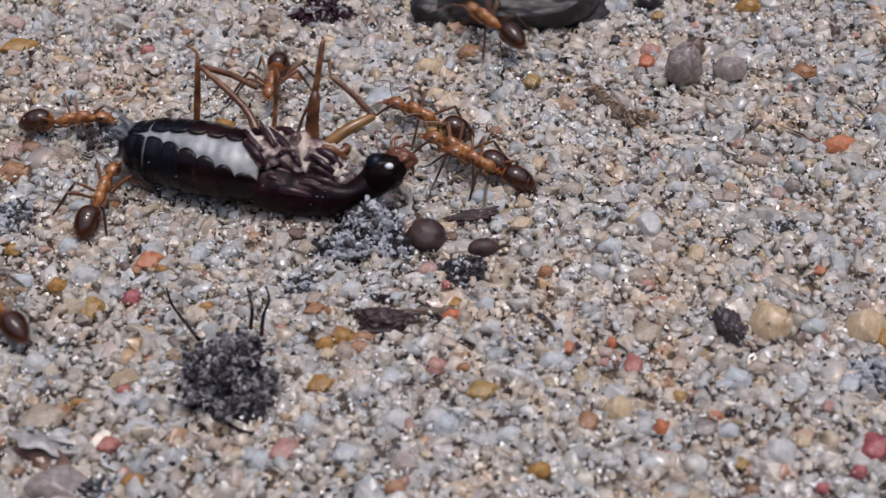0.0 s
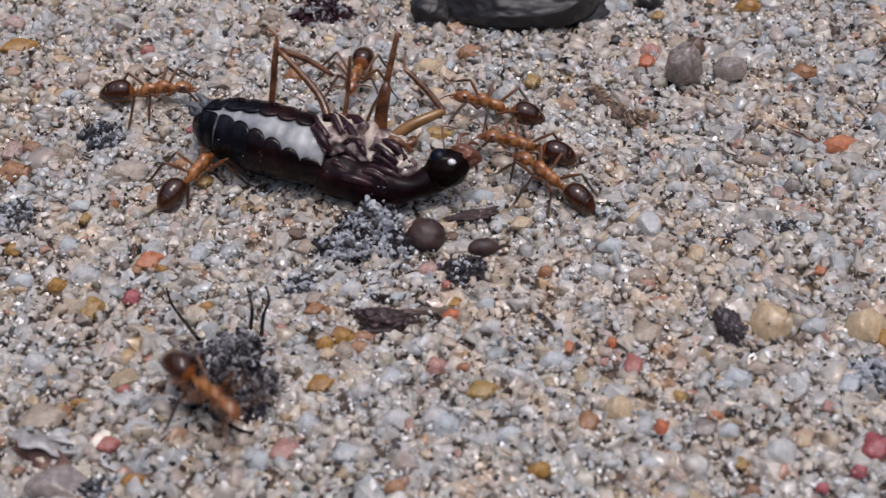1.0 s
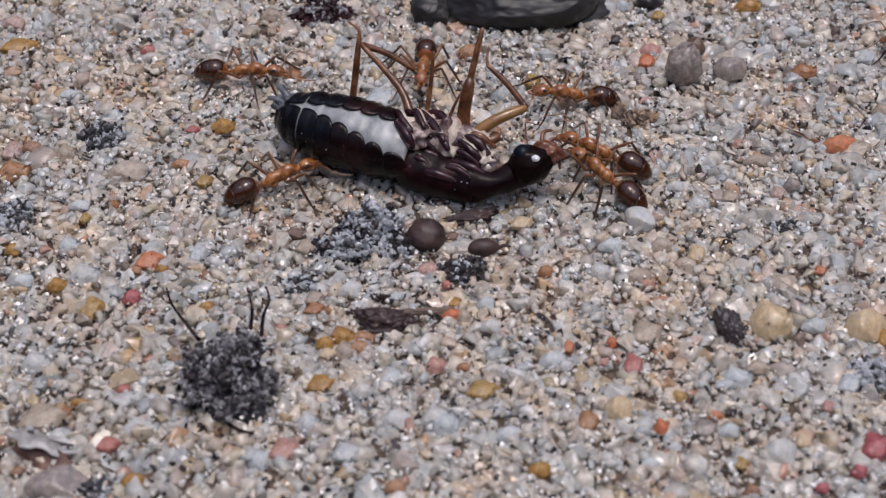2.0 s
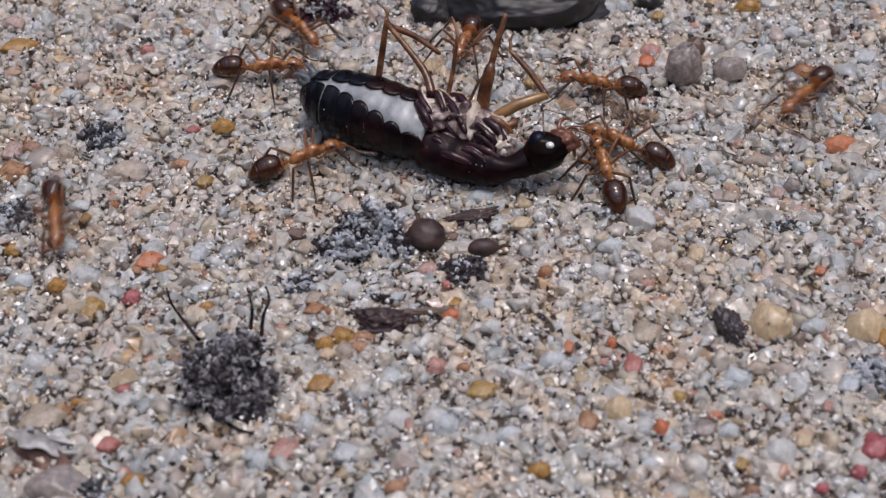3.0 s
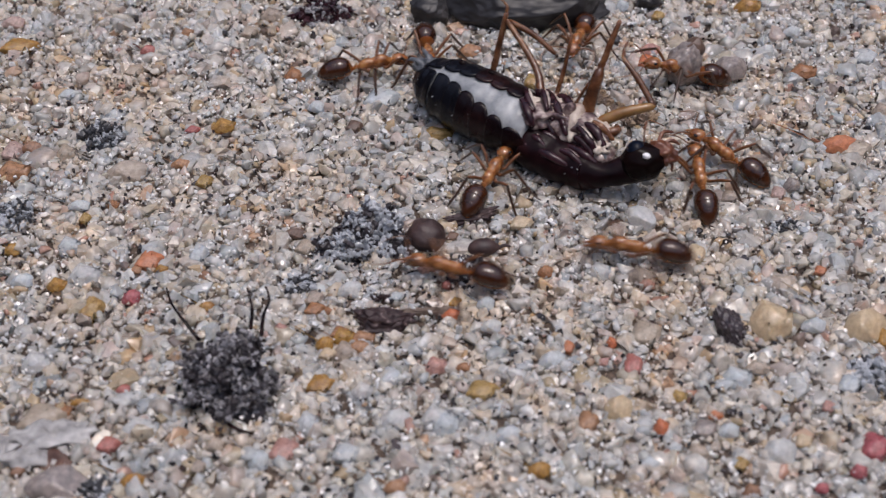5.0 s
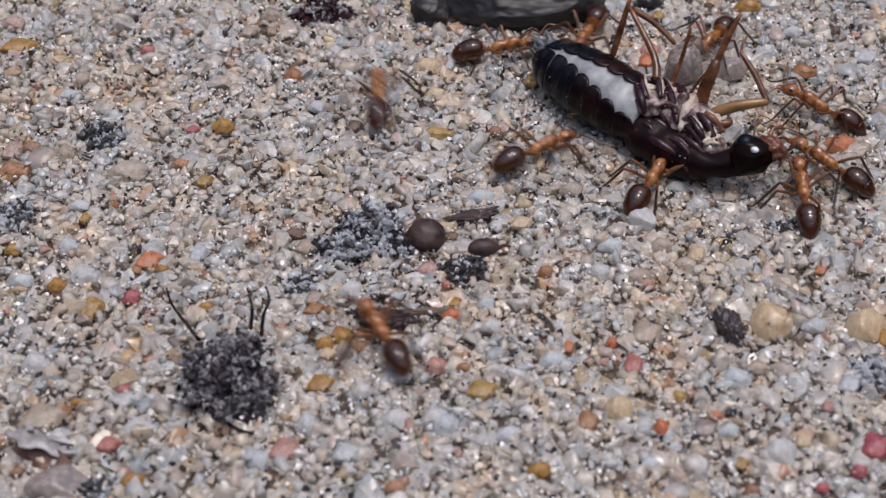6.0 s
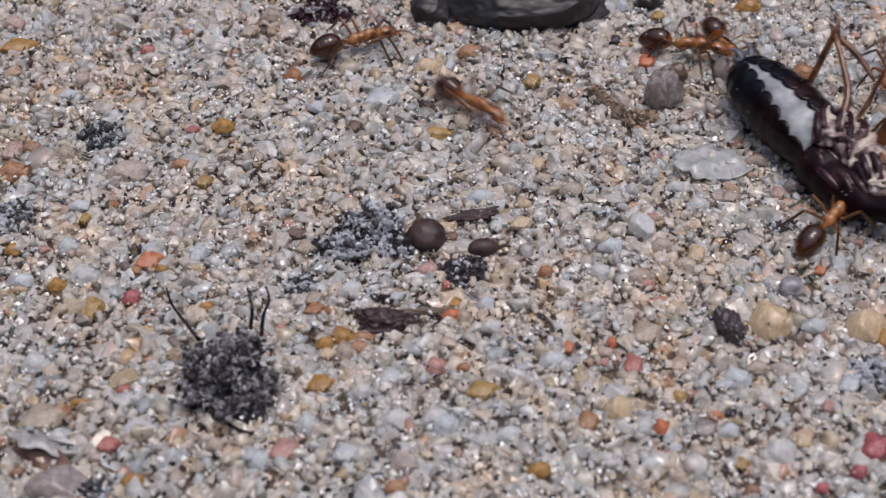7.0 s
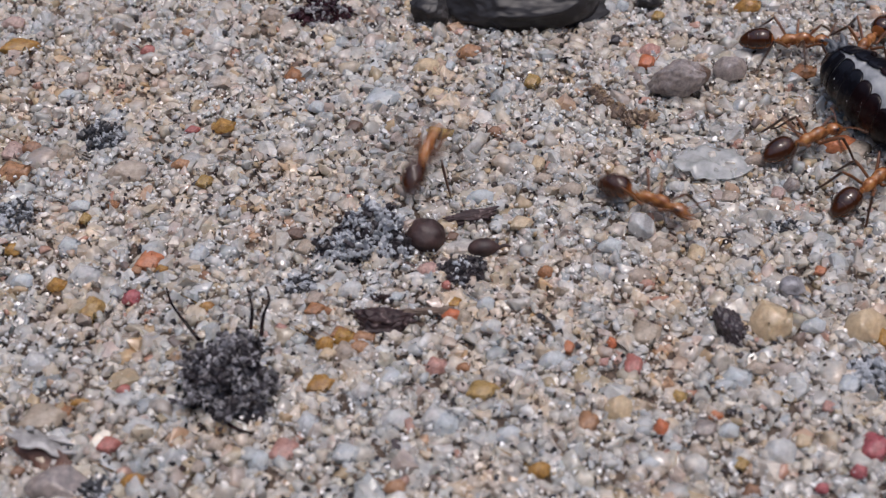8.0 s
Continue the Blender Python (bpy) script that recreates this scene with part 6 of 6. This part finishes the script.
    march(ANTS["southrunner"], [(0.0, on(-5.04, 26.39, -66)), (6.5, on(-5.04, 26.39, -66)), (6.7, on(-1.54, 19.52, -64)), (6.8, on(0.40, 14.21, -65)), (6.9, on(0.10, 10.82, -58)), (7.0, on(1.48, 9.11, -44)), (7.1, on(4.58, 6.00, -22)), (7.2, on(8.47, 5.41, -1)), (7.3, on(10.20, 5.06, -3)), (7.4, on(11.70, 4.18, 0)), (7.5, on(13.00, 4.70, 19)), (7.6, on(14.02, 4.97, 29)), (7.7, on(15.18, 5.73, 34)), (7.9, on(15.96, 5.88, 27)), (8.0, on(16.52, 6.33, 29))], 18)
    march(ANTS["laststart"], [(0.0, on(3.11, -17.95, 98)), (7.4, on(3.11, -17.95, 98)), (7.6, on(2.00, -15.43, 100)), (7.7, on(1.37, -12.70, 101)), (7.8, on(-0.62, -5.86, 102)), (7.9, on(-0.93, -0.93, 100, 0.45, 0)), (8.0, on(-0.76, 5.30, 73))], 19)
    walk(CARGO, [(0.0, on(-7.64, 3.93, -14.9, 0.06)), (0.3, on(-6.63, 4.82, -15.3, 0.08)), (0.5, on(-6.44, 4.60, -15.6, 0.02)), (1.0, on(-4.74, 4.83, -22.1, 0.08)), (1.5, on(-2.61, 4.85, -22.7, 0.09)), (1.7, on(-1.69, 4.85, -21.9, 0.08)), (2.8, on(-0.64, 6.23, -29.1, 0.06)), (3.0, on(-0.27, 6.35, -27.9, 0.10)), (3.2, on(-0.02, 6.82, -26.5, 0.04)), (3.5, on(0.08, 6.54, -28.1, 0.06)), (4.0, on(1.42, 6.71, -26.8, 0.02)), (4.2, on(2.52, 6.72, -24.8, 0.06)), (4.5, on(3.02, 6.70, -28.9, 0.07)), (4.7, on(3.35, 6.52, -33.0, 0.02)), (5.8, on(8.68, 7.15, -45.2, 0.10)), (6.0, on(9.56, 7.48, -45.4, 0.04)), (6.2, on(10.34, 7.66, -50.6, 0.03)), (6.4, on(12.17, 7.18, -52.6, 0.09)), (6.5, on(13.09, 6.96, -50.9, 0.10)), (6.6, on(14.11, 7.12, -49.4, 0.07)), (6.8, on(15.22, 5.11, -59.1, 0.02)), (7.0, on(17.18, 5.04, -63.8, 0.07)), (7.2, on(17.90, 4.74, -59.9, 0.10)), (7.3, on(18.10, 4.61, -60.0, 0.07)), (7.5, on(19.14, 5.18, -60.5, 0.02)), (7.7, on(20.76, 5.00, -61.6, 0.07)), (8.0, on(21.83, 6.00, -62.2, 0.07))])
    walk(MOVED["grey_stone"], [(0.0, on(11.45, 12.1, 0)), (6.2, on(11.45, 12.1, 0)), (6.5, on(10.75, 11.3, -12)), (6.8, on(10.33, 10.4, -20)), (7.1, on(10.35, 10.2, -20)), (7.3, pose(10.4 * MM, 10.5 * MM, 0.15 * MM, 0, 22, -14)), (7.5, pose(10.35 * MM, 10.9 * MM, 0.45 * MM, 0, 52, -6)), (8.0, pose(10.35 * MM, 11.0 * MM, 0.5 * MM, 0, 56, -4))])
    walk(MOVED["white_pebble"], [(0.0, on(8.78, 1.30, 12, 0.30)), (1.2, on(8.78, 1.30, 12, 0.30)), (1.5, on(8.44, 1.60, 48, 0.30)), (6.2, on(8.50, 1.67, 50, 0.30)), (6.5, on(8.47, 1.16, 30, 0.30)), (8.0, on(8.47, 1.16, 30, 0.30))])
    walk(MOVED["flat_stone"], [(0.00, pose(13.98 * MM, -2.17 * MM, 0.12 * MM, 0, 0, 0)), (6.20, pose(13.98 * MM, -2.17 * MM, 0.12 * MM, 0, 0, 0)), (6.35, pose(13.86 * MM, -2.37 * MM, 0.50 * MM, 50, 0, 5)), (6.50, pose(14.08 * MM, -2.44 * MM, 0.60 * MM, 115, 0, 10)), (6.65, pose(14.31 * MM, -2.71 * MM, 0.38 * MM, 180, 0, 15)), (8.00, pose(14.31 * MM, -2.71 * MM, 0.38 * MM, 180, 0, 15))])
    walk(MOVED["bark"], [(0.0, pose(-14.27 * MM, -10.79 * MM, 0.15 * MM, -37, 0, -24)), (3.2, pose(-14.27 * MM, -10.79 * MM, 0.15 * MM, -37, 0, -24)), (3.3, pose(-14.57 * MM, -10.99 * MM, 0.35 * MM, -20, 4, -20)), (3.4, pose(-14.87 * MM, -11.09 * MM, 0.60 * MM, 20, 4, 18)), (4.8, pose(-14.87 * MM, -11.09 * MM, 0.60 * MM, 20, 4, 18)), (5.1, pose(-14.57 * MM, -10.99 * MM, 0.30 * MM, -15, 4, -16)), (5.5, pose(-14.27 * MM, -10.79 * MM, 0.15 * MM, -37, 0, -24)), (8.0, pose(-14.27 * MM, -10.79 * MM, 0.15 * MM, -37, 0, -24))])
    walk(MOVED["flake"], [(0.0, on(-10.24, 4.26, -15, 0.12)), (0.3, on(-9.23, 5.17, -15, 0.12)), (0.5, on(-9.04, 4.96, -16, 0.12)), (1.0, on(-7.28, 5.48, -22, 0.12)), (1.5, on(-5.14, 5.52, -23, 0.12)), (1.7, on(-4.23, 5.49, -22, 0.12)), (2.8, on(-3.08, 7.19, -29, 0.12)), (3.0, on(-2.73, 7.26, -28, 0.12)), (3.2, on(-2.51, 7.66, -26, 0.12)), (3.5, on(-2.38, 7.46, -28, 0.12)), (4.0, on(-1.06, 7.57, -27, 0.12)), (4.2, on(0.01, 7.49, -25, 0.12)), (4.5, on(0.58, 7.65, -29, 0.12)), (4.7, on(0.98, 7.64, -33, 0.12)), (5.8, on(6.60, 8.75, -45, 0.12)), (6.0, on(7.49, 9.08, -45, 0.12)), (6.2, on(8.42, 9.45, -51, 0.12)), (6.4, on(10.31, 9.03, -53, 0.12)), (6.5, on(11.18, 8.76, -51, 0.12)), (6.8, on(11.84, 5.55, -15, 0.36)), (7.0, on(12.02, 5.38, -8, 0.38)), (8.0, on(12.02, 5.38, -8, 0.38))])


build_ground()
build_sky_blocks()
build_debris()
build_pebbles()
ANTS = {}
_first = None
for _name, _label in ANT_LABELS:
    if _first is None:
        _first = build_ant()
        ANTS[_name] = _first
    else:
        ANTS[_name] = copy_thing(_first, pose(0, 0, 0))
    tagged(ANTS[_name], _label)
CARGO = build_cargo()
build_sand()
motions()
